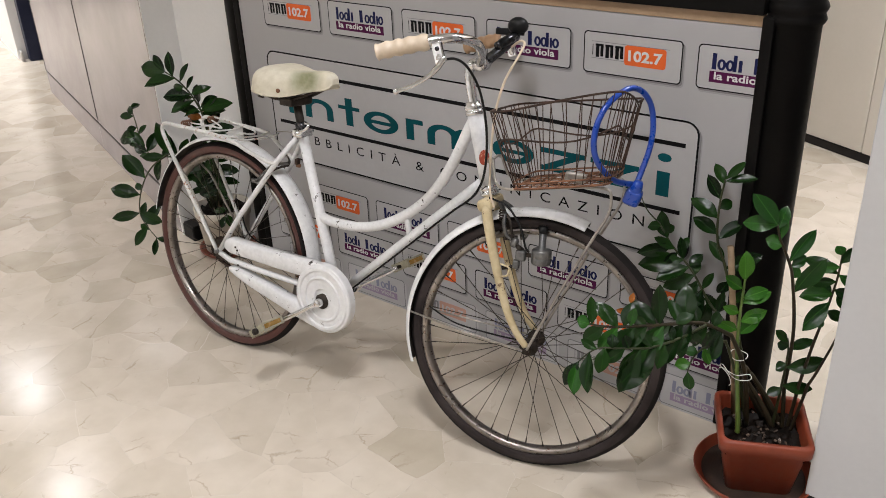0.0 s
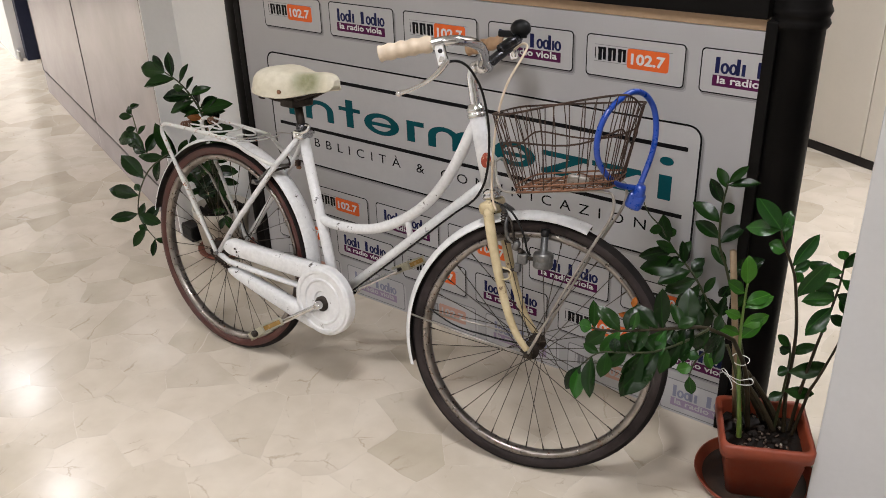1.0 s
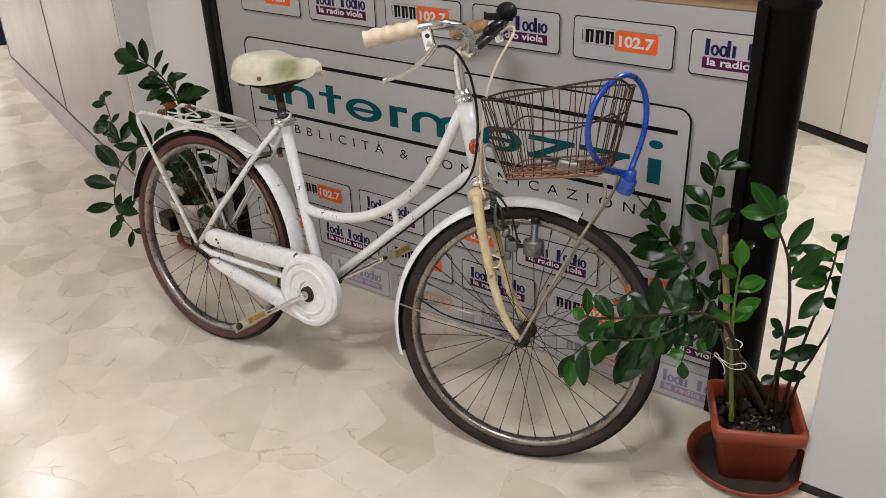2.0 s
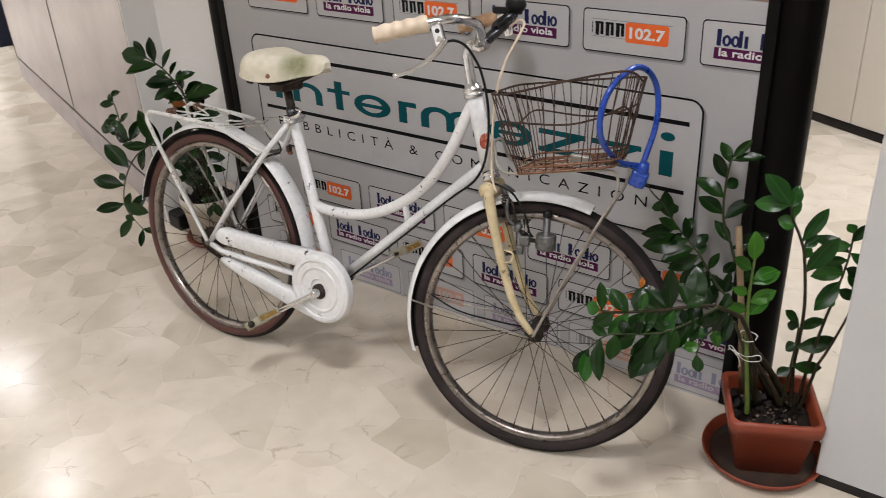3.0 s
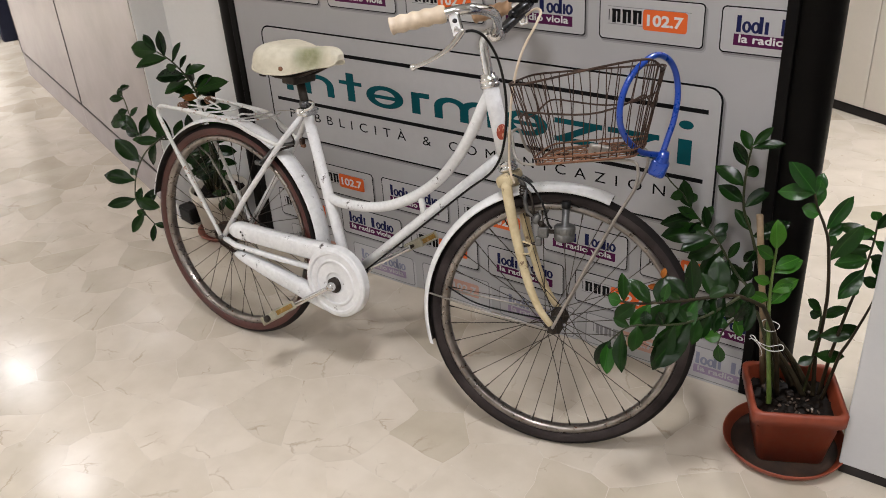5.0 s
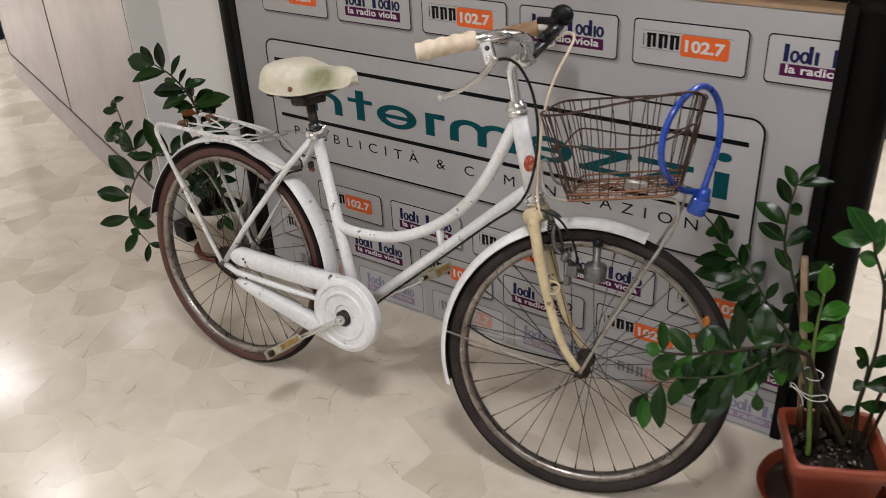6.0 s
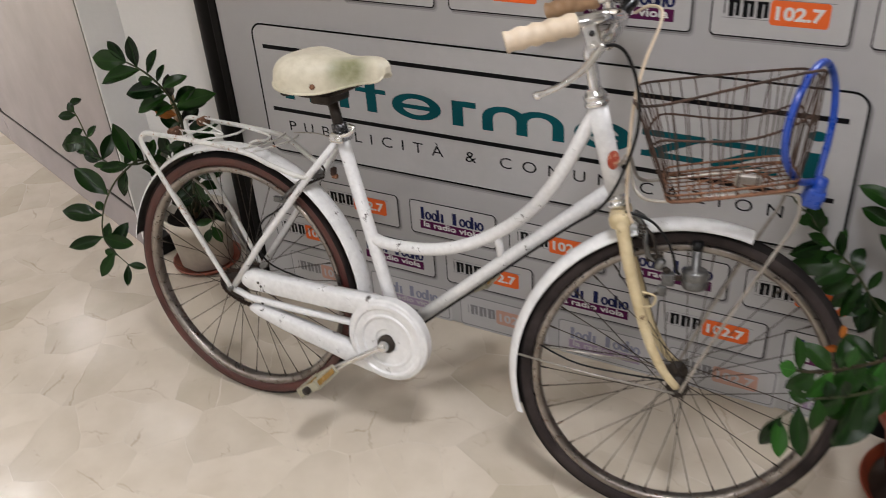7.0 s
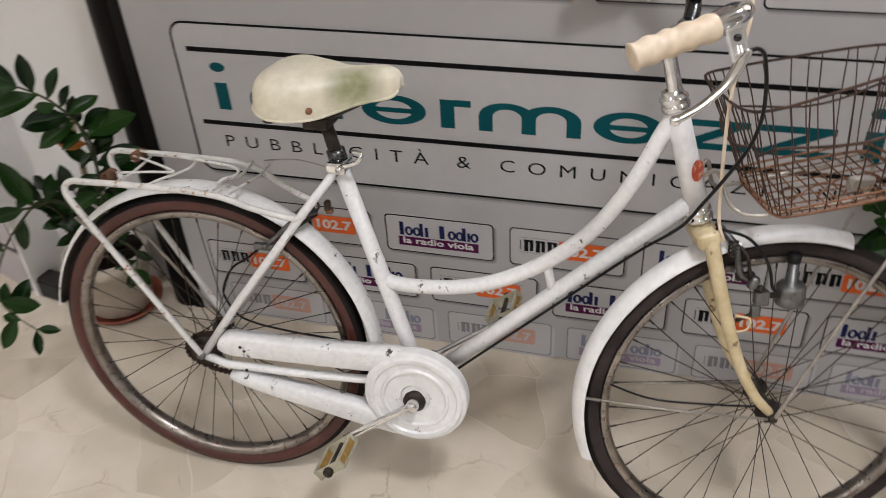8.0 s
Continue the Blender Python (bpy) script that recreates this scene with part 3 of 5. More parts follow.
def card_mesh(kind, faded):
    """One logo card, lower left corner at the origin."""
    g = Geo()
    W, H = 0.253, 0.101
    plate(g, rounded(0.004, -0.008, W + 0.007, H - 0.006, 0.012, -0.0005), 6)
    plate(g, rounded(0.003, -0.004, W + 0.004, H - 0.004, 0.011, -0.0007), 5)
    plate(g, rounded(0, 0, W, H, 0.010, -0.0009), 1)
    plate(g, rounded(0.0028, 0.0028, W - 0.0028, H - 0.0028, 0.0085, -0.0012), 0)
    if kind == "violet":
        # the navy mark, as upright bars and rings of its size
        for x, w, h in ((0.034, 0.010, 0.036), (0.0815, 0.0085, 0.036), (0.094, 0.008, 0.026), (0.128, 0.012, 0.035), (0.181, 0.0085, 0.036), (0.1925, 0.0065, 0.024)):
            rect(g, x, 0.047, x + w, 0.047 + h, -0.0015, 2)
        for x in (0.056, 0.075, 0.157, 0.175, 0.209):
            card_ring(g, x, 0.0592, 0.0100, 0.0125, 0.0066, 2)
        rect(g, 0.030, 0.018, 0.218, 0.043, -0.0014, 3)
        lettering("la radio viola", 0.0165, 0.166, 0.041, 0.0255, -0.0019, g, 4, 1.02, 0.026)
    else:
        # the black mark, as three bold slit blocks
        for x in (0.033, 0.059, 0.085):
            rect(g, x, 0.040, x + 0.0095, 0.072, -0.0015, 2)
            rect(g, x + 0.0125, 0.042, x + 0.0205, 0.070, -0.0015, 2)
            rect(g, x - 0.001, 0.0665, x + 0.0205, 0.072, -0.0016, 2)
        rect(g, 0.024, 0.044, 0.0262, 0.070, -0.0015, 2)
        rect(g, 0.022, 0.0365, 0.200, 0.0377, -0.0014, 5)
        rect(g, 0.022, 0.0765, 0.222, 0.0777, -0.0013, 5)
        plate(g, rounded(0.109, 0.0295, 0.214, 0.0765, 0.007, -0.0017), 3)
        lettering("102.7", 0.024, 0.086, 0.119, 0.041, -0.0021, g, 4, 1.0, 0.034)
    if faded:
        mats = ("card_pale", "black_pale", "navy_pale", "purple_pale", "card_pale", "card_pale", "card_pale") if kind == "violet" else ("card_pale", "black_pale", "black_pale", "orange_pale", "card_pale", "card_pale", "card_pale")
    else:
        mats = ("card", "black_ink", "navy", "purple", "pale", "card_shade", "card_halo") if kind == "violet" else ("card", "black_ink", "black_ink", "orange", "pale", "card_shade", "card_halo")
    return g.mesh("logo_card", *mats)


CARDS = {(k, f): card_mesh(k, f) for k in ("violet", "amber") for f in (False, True)}
for z, x0, first, faded in ((0.887, -0.704, "violet", False), (0.273, -1.147, "violet", False), (0.136, -0.759, "violet", False), (0.006, -0.723, "violet", True)):
    for i in range(-6, 6):
        x = x0 + 0.2885 * i
        if x < -1.688 or x > -0.02:
            continue
        if x + 0.253 > 0.02:
            continue
        kind = first if i % 2 == 0 else ("amber" if first == "violet" else "violet")
        part("logo_card", CARDS[kind, faded], None, panel, "", pose(x + XO, 0, z))
# cut cards at the panel's right edge
for z, x, kind, faded in ((0.887, -0.127, "violet", False), (0.136, -0.1815, "violet", False), (0.006, -0.146, "violet", True)):
    me = CARDS[kind, faded].copy()
    bm = bmesh.new()
    bm.from_mesh(me)
    bmesh.ops.bisect_plane(bm, geom=list(bm.verts) + list(bm.edges) + list(bm.faces), plane_co=(0.012 - x, 0, 0), plane_no=(1, 0, 0), clear_outer=True)
    bm.to_mesh(me)
    bm.free()
    part("logo_card", me, None, panel, "", pose(x + XO, 0, z))

# ---- the bicycle ----
R = 0.319
MB = pose(-1.3826, -0.4567, 0, -8.8, 0, 2.8)
MF = pose(-0.3173, -0.4139, 0, -12.0, 0, 15.5)
STEER = MB.inverted() @ MF
HUB = 0.010


def P(u, v, w):
    """Along the wheels, out to the drive side, up from the hubs."""
    return Vector((u, -v, w + R))


def L(*pts):
    return [P(*p) for p in pts]


bike = thing("bicycle", MB, "old white step-through city bicycle with chipped paint leaning on the counter", "bicycle")


def wheel(name, x, tyre_mat, tread_mat, spokes, frame_at, label):
    rim = lathe([(0.273, -0.012), (0.277, -0.0150), (0.284, -0.0150), (0.287, -0.0125), (0.282, -0.010), (0.278, -0.004), (0.278, 0.004), (0.282, 0.010), (0.287, 0.0125), (0.284, 0.0150), (0.277, 0.0150), (0.273, 0.012), (0.2695, 0.005), (0.2695, -0.005)], 72, None, 0, (x, 0, R), "y", True)
    w = part(name, rim, "steel", bike, label, frame_at)
    g = Geo()
    for k0, k1, slot in ((0, 6, 0), (6, 18, 1), (18, 24, 0)):
        prof = []
        for k in range(k0, k1 + 1):
            a = math.radians(-45 + k * 270 / 24)
            prof.append((0.3005 + 0.0185 * math.sin(a), -0.0172 * math.cos(a)))
        lathe(prof, 72, g, slot, (x, 0, R), "y")
    part("tyre", g, (tyre_mat, tread_mat), w)
    g = lathe([(0.004, -0.05), (0.006, -0.048), (0.006, -0.036), (0.022, -0.034), (0.022, -0.031), (0.012, -0.028), (0.010, 0), (0.012, 0.028), (0.022, 0.031), (0.022, 0.034), (0.006, 0.036), (0.006, 0.048), (0.004, 0.05)], 20, None, 0, (x, 0, R), "y")
    part("hub", g, "greasy_and_shade", w)
    for i in range(spokes):
        side = 1 if i % 2 else -1
        lead = 1 if (i // 2) % 2 else -1
        a = 2 * math.pi * i / spokes
        b = a + lead * math.radians(62)
        p0 = Vector((x + 0.020 * math.cos(b), side * 0.032, R + 0.020 * math.sin(b)))
        p1 = Vector((x + 0.271 * math.cos(a), side * 0.002, R + 0.271 * math.sin(a)))
        d = (p1 - p0).normalized()
        part("spoke", tube([p0, p1 - d * 0.016, p1 - d * 0.0155, p1], lambda s: 0.00095 if s < 0.6 else 0.0018, 5), "spoke", w)
    return w


def arc_fender(x, radius, a0, a1, width, depth, n=48):
    """A curved guard: a shallow channel with a rolled lip along an arc."""
    prof = []
    for k in range(13):
        t = -1 + k / 6
        prof.append((radius - depth * abs(t) ** 2.4, width / 2 * t))
    inner = [(r - 0.0022, h * 0.97) for r, h in reversed(prof)]
    g = lathe(prof + inner, n, None, 0, (x, 0, R), "y", True, (math.radians(a0), math.radians(a1)))
    k = 26
    # inner faces use the dark slot: shade under the guard put into colour
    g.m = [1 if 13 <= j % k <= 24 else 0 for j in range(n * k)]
    g.f += [tuple(range(k)), tuple(n * k + j for j in reversed(range(k)))]
    g.m += [0, 0]
    g.s += [False, False]
    return g


wheel("rear_wheel", HUB, "tyre_brown", "tyre_black", 36, None, "rear wheel with a red-brown tyre")
wheel("front_wheel", 0.0, "tyre_grey", "tyre_black", 36, STEER, "front wheel with a dusty black tyre")
# both undersides are coloured dark in place of the shade there
part("rear_fender", arc_fender(HUB + 0.008, 0.342, 170, 2, 0.056, 0.011), ("paint", "greasy_and_shade"), bike, "chipped white mudguard")
front_fender = part("front_fender", arc_fender(0.0, 0.334, 198, 70, 0.054, 0.016), ("paint_clean", "greasy_and_shade"), bike, "white mudguard", STEER)

# tubes of the bicycle
BB = (0.436, 0, -0.043)
frame_tubes = {
    "seat_tube": (L(BB, (0.405, 0, 0.058), (0.303, 0, 0.392)), 0.0145),
    "top_tube": (curve(L((0.360, 0, 0.178), (0.390, 0, 0.169), (0.427, 0, 0.166), (0.498, 0, 0.171), (0.566, 0, 0.188), (0.631, 0, 0.219), (0.692, 0, 0.262), (0.740, 0, 0.310), (0.779, 0, 0.366), (0.811, 0, 0.428), (0.833, 0, 0.480), (0.850, 0, 0.515)), 48), 0.0135),
    "down_tube": (L(BB, (0.66, 0, 0.1625), (0.886, 0, 0.369)), 0.0140),
    "head_tube": (L((0.902, 0, 0.358), (0.8505, 0, 0.526)), 0.0185),
}
for nm, (path, r) in frame_tubes.items():
    part(nm, tube(path, r, 16), "paint", bike)
g = lathe([(0.0, -0.036), (0.021, -0.036), (0.0215, -0.034), (0.0215, 0.034), (0.021, 0.036), (0.0, 0.036)], 24, None, 0, P(*BB), "y")
part("bottom_bracket", g, "paint", bike)
part("frame_bridge", tube(L((0.662, 0, 0.250), (0.677, 0, 0.178)), 0.008, 12), "paint", bike)
for s in (1, -1):
    part("seat_stay", tube(L((HUB + 0.006, s * 0.052, 0.004), (0.10, s * 0.050, 0.125), (0.24, s * 0.034, 0.312), (0.302, s * 0.012, 0.392)), 0.0078, 12), "paint", bike)
    part("chain_stay", tube(L((HUB + 0.006, s * 0.052, -0.006), (0.06, s * 0.054, -0.018), (0.20, s * 0.052, -0.021), (0.32, s * 0.044, -0.024), (0.41, s * 0.022, -0.036)), 0.0085, 12), "paint", bike)
    part("dropout", box((0.036, 0.005, 0.034), P(HUB, s * 0.050, 0), 0.002), "rust", bike)
    part("axle_nut", tube(L((HUB, s * 0.052, 0), (HUB, s * 0.066, 0)), 0.0085, 6), "dynamo", bike)
    part("axle_washer", lathe([(0.0, -0.002), (0.013, -0.002), (0.013, 0.002), (0.0, 0.002)], 20, None, 0, P(HUB, s * 0.0545, 0), "y"), "rust", bike)
tilt = Vector((-0.052, 0, 0.168)).normalized()
for c, nm in ((P(0.9035, 0, 0.352), "headset_cup"), (P(0.8475, 0, 0.535), "headset_cup")):
    q = tilt.to_track_quat("Z", "Y").to_matrix().to_4x4()
    g = lathe([(0.010, -0.012), (0.020, -0.012), (0.0225, -0.008), (0.0225, -0.002), (0.019, 0.0), (0.022, 0.004), (0.022, 0.010), (0.017, 0.014), (0.017, 0.02), (0.010, 0.022)], 24)
    part(nm, g, "chrome", bike, "chrome ring", Matrix.Translation(c) @ q)
badge = part("head_badge", lathe([(0.0, 0.0025), (0.010, 0.002), (0.0155, 0.0)], 24), "badge", bike, "round red badge")
badge.matrix_local = Matrix.Translation(P(0.8925, 0.0148, 0.432)) @ Vector((0.62, -0.77, 0.12)).to_track_quat("Z", "Y").to_matrix().to_4x4() @ Matrix.Diagonal((0.78, 1.15, 1, 1))
part("seat_clamp", box((0.036, 0.05, 0.022), P(0.302, 0, 0.396), 0.006), "chrome", bike)
part("clamp_bolt", tube(L((0.312, 0.036, 0.399), (0.312, -0.03, 0.399)), 0.0055, 8), "chrome", bike)
part("clamp_lever", tube(curve(L((0.318, 0.030, 0.404), (0.345, 0.034, 0.415), (0.352, 0.030, 0.428), (0.336, 0.026, 0.430)), 12), 0.0042, 8), "chrome", bike)
part("clamp_collar", lathe([(0.0125, -0.012), (0.0165, -0.011), (0.0165, 0.011), (0.0125, 0.012)], 20), "darkchrome", bike, "", Matrix.Translation(P(0.299, 0, 0.412)) @ pose(0, 0, 0, 0, -14, 0))
part("seat_post", tube(L((0.305, 0, 0.385), (0.283, 0, 0.470)), 0.0115, 16), "greasy_and_shade", bike)

# saddle
saddle_geo = Geo()
SEC = [(0.181, 0.020, 0.541, 0.013), (0.184, 0.049, 0.550, 0.030), (0.191, 0.075, 0.561, 0.048), (0.210, 0.091, 0.569, 0.064), (0.238, 0.093, 0.573, 0.072), (0.266, 0.083, 0.571, 0.072), (0.293, 0.068, 0.569, 0.069), (0.320, 0.050, 0.566, 0.060), (0.346, 0.037, 0.567, 0.053), (0.373, 0.031, 0.570, 0.049), (0.396, 0.028, 0.570, 0.045), (0.411, 0.023, 0.564, 0.034), (0.419, 0.012, 0.555, 0.014)]
fine = curve([(a, b, c) for a, b, c, d in SEC], 60)
deep = curve([(a, d, 0) for a, b, c, d in SEC], 60)
SEC = [(q.x, max(0.006, q.y), q.z, max(0.008, e.y)) for q, e in zip(fine, deep)]
K = 28
V, F, slots = [], [], []
for u, hw, top, depth in SEC:
    for k in range(K + 1):
        a = math.pi * k / K
        c, s = math.cos(a), math.sin(a)
        V.append(P(u, hw * math.copysign(abs(c) ** 0.62, c), top - depth + depth * max(0.0, s) ** 0.62))
for i in range(len(SEC) - 1):
    for k in range(K):
        a = i * (K + 1) + k
        F.append((a, a + 1, a + K + 2, a + K + 1))
saddle_geo.add(V, F, 0)
saddle_geo.add([V[k] for k in range(K + 1)], [tuple(range(K, -1, -1))], 0)
e = (len(SEC) - 1) * (K + 1)
saddle_geo.add([V[e + k] for k in range(K + 1)], [tuple(range(K + 1))], 0)
saddle_geo.add([V[i * (K + 1)] for i in range(len(SEC))] + [V[i * (K + 1) + K] for i in range(len(SEC))], [(i + 1, i, len(SEC) + i, len(SEC) + i + 1) for i in range(len(SEC) - 1)], 0)


def saddle_material():
    m, nt, b = nodes_of("ivory_saddle_vinyl")
    tc = nt.nodes.new("ShaderNodeTexCoord")
    sp = nt.nodes.new("ShaderNodeVectorMath")
    sp.operation = "DISTANCE"
    sp.inputs[1].default_value = P(0.350, 0.040, 0.545)
    nt.links.new(tc.outputs["Object"], sp.inputs[0])
    patch_mask = ramp(nt, sp.outputs["Value"], ((0.018, (0.9, 0.9, 0.9)), (0.056, (0, 0, 0))))
    cloud = ramp(nt, add_noise(nt, 14.0, 5.0), ((0.3, (0.35, 0.35, 0.35)), (0.65, (1, 1, 1))))
    fine = add_noise(nt, 60.0, 4.0)
    base = mix(nt, ramp(nt, add_noise(nt, 6.0), ((0.35, (0, 0, 0)), (0.7, (1, 1, 1)))), (0.59, 0.55, 0.43), (0.70, 0.66, 0.545))
    col = mix(nt, mix(nt, 1.0, patch_mask, cloud, "MULTIPLY"), base, (0.13, 0.15, 0.04))
    col = mix(nt, 1.0, col, ramp(nt, fine, ((0.3, (0.88, 0.87, 0.84)), (0.6, (1, 1, 1)))), "MULTIPLY")
    nt.links.new(col, b.inputs["Base Color"])
    b.inputs["Roughness"].default_value = 0.4
    bump(nt, b, fine, 0.2)
    return m


M["saddle"] = saddle_material()
saddle = part("saddle", saddle_geo, "saddle", bike, "ivory vinyl saddle with a dark olive-green patch")
part("rivet", ball(0.0060, (0, 0, 0)), "rust_bright", saddle, "", Matrix.Translation(P(0.284, 0.072, 0.514)))
part("saddle_rail", tube(curve(L((0.205, 0.05, 0.500), (0.24, 0.045, 0.486), (0.30, 0.03, 0.490), (0.38, 0.012, 0.525)), 20), 0.004, 8), "greasy_and_shade", saddle)
part("saddle_rail", tube(curve(L((0.205, -0.05, 0.500), (0.24, -0.045, 0.486), (0.30, -0.03, 0.490), (0.38, -0.012, 0.525)), 20), 0.004, 8), "greasy_and_shade", saddle)
for k in (0, K):
    part("piping", tube([Vector(V[i * (K + 1) + k]) for i in range(2, len(SEC) - 2)], 0.0026, 7), "saddle", saddle)
part("saddle_clamp", box((0.045, 0.085, 0.022), P(0.279, 0, 0.480), 0.005), "greasy_and_shade", saddle)
for s in (0.055, 0.02, -0.02, -0.055):
    part("saddle_spring", tube([P(0.206 + 0.009 * math.cos(a * 0.8), s + 0.009 * math.sin(a * 0.8), 0.486 + 0.0009 * a) for a in range(28)], 0.0022, 6), "greasy_and_shade", saddle)

# chain case, cranks and pedals
ridges = [(0.015, 0.064), (0.026, 0.064), (0.029, 0.068), (0.056, 0.069), (0.059, 0.0725), (0.063, 0.0725), (0.066, 0.069), (0.078, 0.069), (0.081, 0.073), (0.088, 0.073), (0.0915, 0.0695), (0.096, 0.068), (0.0985, 0.064), (0.0985, 0.044), (0.092, 0.044)]
disc = Geo()
for a, b in zip(ridges, ridges[1:]):
    lathe([a, b], 64, disc, 0, (0, 0, 0), "y")
disc.v = [(x + P(*BB).x + 0.002, -y, z + P(*BB).z + 0.008) for x, y, z in disc.v]
case = part("chain_case", disc, "paint_clean", bike, "white round chain-wheel cover")


def arm(pts):
    """A flat rounded cover along a line: (u, w, half height)."""
    g = Geo()
    V, F = [], []
    for u, w, h in pts:
        for v, dz in ((0.040, h), (0.053, h), (0.0595, 0.96 * h), (0.0645, 0.84 * h), (0.0668, 0.66 * h), (0.0668, -0.66 * h), (0.0645, -0.84 * h), (0.0595, -0.96 * h), (0.053, -h), (0.040, -h)):
            V.append(P(u, v, w + dz))
    for i in range(len(pts) - 1):
        for k in range(10):
            a, b = i * 10 + k, i * 10 + (k + 1) % 10
            F.append((a, b, b + 10, a + 10))
    F += [tuple(range(9, -1, -1)), tuple((len(pts) - 1) * 10 + k for k in range(10))]
    return g.add(V, F, 0)


part("cover_arm", arm([(0.050, 0.029, 0.006), (0.053, 0.030, 0.014), (0.060, 0.031, 0.020), (0.068, 0.031, 0.0235), (0.080, 0.031, 0.0250), (0.15, 0.031, 0.0250), (0.25, 0.0315, 0.0255), (0.33, 0.033, 0.026), (0.40, 0.036, 0.026), (0.44, 0.034, 0.018)]), "paint", case)
part("cover_arm", arm([(0.066, -0.040, 0.006), (0.09, -0.046, 0.014), (0.16, -0.062, 0.0195), (0.25, -0.079, 0.0225), (0.33, -0.095, 0.0255), (0.39, -0.105, 0.026), (0.43, -0.112, 0.021)]), "paint", case)
g = lathe([(0.012, 0.038), (0.033, 0.040), (0.035, 0.0425), (0.033, 0.045), (0.012, 0.047)], 22, None, 0, (HUB, -0.085, R), "y")
for k in range(18):
    box((0.009, 0.003, 0.0045), (0, 0, 0), 0.0008, g, 0, Matrix.Translation(P(HUB, 0.0425, 0)) @ pose(0, 0, 0, 0, 20 * k, 0) @ Matrix.Translation((0.0375, 0, 0)), 1)
part("sprocket", g, "greasy_and_shade", bike, "oily black toothed sprocket")
run = curve(L((0.11, 0.046, 0.030), (HUB + 0.01, 0.0425, 0.039), (HUB - 0.034, 0.0425, 0.014), (HUB - 0.034, 0.0425, -0.018), (HUB + 0.008, 0.0425, -0.040), (0.06, 0.044, -0.047), (0.12, 0.046, -0.056)), 50)
g = Geo()
for k, (a, b) in enumerate(zip(run, run[1:])):
    d = b - a
    q = Matrix.Translation((a + b) / 2) @ d.to_track_quat("X", "Y").to_matrix().to_4x4()
    w = 0.0095 if k % 2 else 0.0065
    box((d.length * 1.35, w, 0.0085 if k % 2 else 0.0070), (0, 0, 0), 0.0012, g, 0, q, 1)
part("chain", g, "oily", bike, "oily brown-black chain")
for u, v, w in ((0.098, 0.067, 0.034), (0.105, 0.067, 0.026), (0.102, 0.062, -0.0215)):
    part("cover_screw", lathe([(0.0, 0.0025), (0.0026, 0.002), (0.0034, 0.0)], 10), "greasy_and_shade", case, "", Matrix.Translation(P(u, v, w)) @ pose(0, 0, 0, 90, 0, 0))
part("crank_hub", lathe([(0.0, 0.074), (0.0145, 0.074), (0.021, 0.070), (0.021, 0.060)], 24, None, 0, (0, 0, 0), "y"), "greasy_and_shade", bike, "", Matrix.Translation(P(*BB)) @ Matrix.Diagonal((1, -1, 1, 1)))
for s, ex, ez in ((1, 0.302, -0.132), (-1, 0.570, 0.046)):
    b = Vector(P(BB[0], s * 0.078, BB[2]))
    e = Vector(P(ex, s * 0.094, ez))
    crank = part("crank", tube([b, b + (e - b) * 0.1, b + (e - b) * 0.93, e], lambda t: 0.0095 if t < 0.3 else 0.0068, 10), "chrome", bike)
    part("crank_bolt", lathe([(0.0, 0.014), (0.008, 0.014), (0.011, 0.010), (0.0125, 0.0), (0.0125, -0.012)], 16, None, 0, (0, 0, 0), "y"), "chrome", crank, "", Matrix.Translation(b) @ Matrix.Diagonal((1, -s, 1, 1)))
    tip = 38 if s > 0 else 30
    pm = Matrix.Translation(e) @ pose(0, 0, 0, 0, -tip, 0) @ Matrix.Diagonal((0.84, 0.88, 0.84, 1))
    y0 = -s
    g = tube([(0, 0, 0), (0, y0 * 0.106, 0)], 0.0055, 10)
    pedal = part("pedal", g, "greasy_and_shade", bike, "yellowed pedal with amber reflectors", pm)
    for fx in (-0.034, 0.034):
        fr = Geo()
        box((0.007, 0.088, 0.006), (fx, y0 * 0.058, 0.011), 0.0015, fr)
        box((0.007, 0.088, 0.006), (fx, y0 * 0.058, -0.011), 0.0015, fr)
        box((0.007, 0.008, 0.026), (fx, y0 * 0.018, 0), 0.0015, fr)
        box((0.007, 0.008, 0.026), (fx, y0 * 0.098, 0), 0.0015, fr)
        part("pedal_side", fr, "pedal", pedal)
        part("reflector", box((0.004, 0.068, 0.015), (fx, y0 * 0.058, 0), 0.001), "amber", pedal)
    for yy in (0.016, 0.100):
        part("pedal_plate", box((0.066, 0.004, 0.024), (0, y0 * yy, 0), 0.0015), "pedal", pedal)
    part("end_cap", tube([(0, y0 * 0.1, 0), (0, y0 * 0.112, 0)], 0.011, 12), "greasy_and_shade", pedal)

# rear rack
for s in (1, -1):
    part("rack_rail", tube(curve(L((HUB, s * 0.062, 0.004), (-0.09, s * 0.070, 0.165), (-0.175, s * 0.074, 0.300), (-0.193, s * 0.075, 0.338), (-0.180, s * 0.074, 0.358), (-0.14, s * 0.074, 0.360), (0.0, s * 0.072, 0.358), (0.10, s * 0.070, 0.350), (0.16, s * 0.058, 0.325), (0.225, s * 0.040, 0.304), (0.245, s * 0.034, 0.318)), 72), 0.0058, 10), "whitewire", bike, "white enamelled rack rail with its stay")
for u0, u1 in ((-0.10, -0.10), (-0.035, -0.005), (0.09, 0.105), (0.125, 0.14)):
    part("rack_bar", tube(curve(L((u0, 0.073, 0.358), (u0, 0.03, 0.352), (u1, -0.03, 0.352), (u1, -0.072, 0.357)), 12), 0.0026, 8), "whitewire", bike)
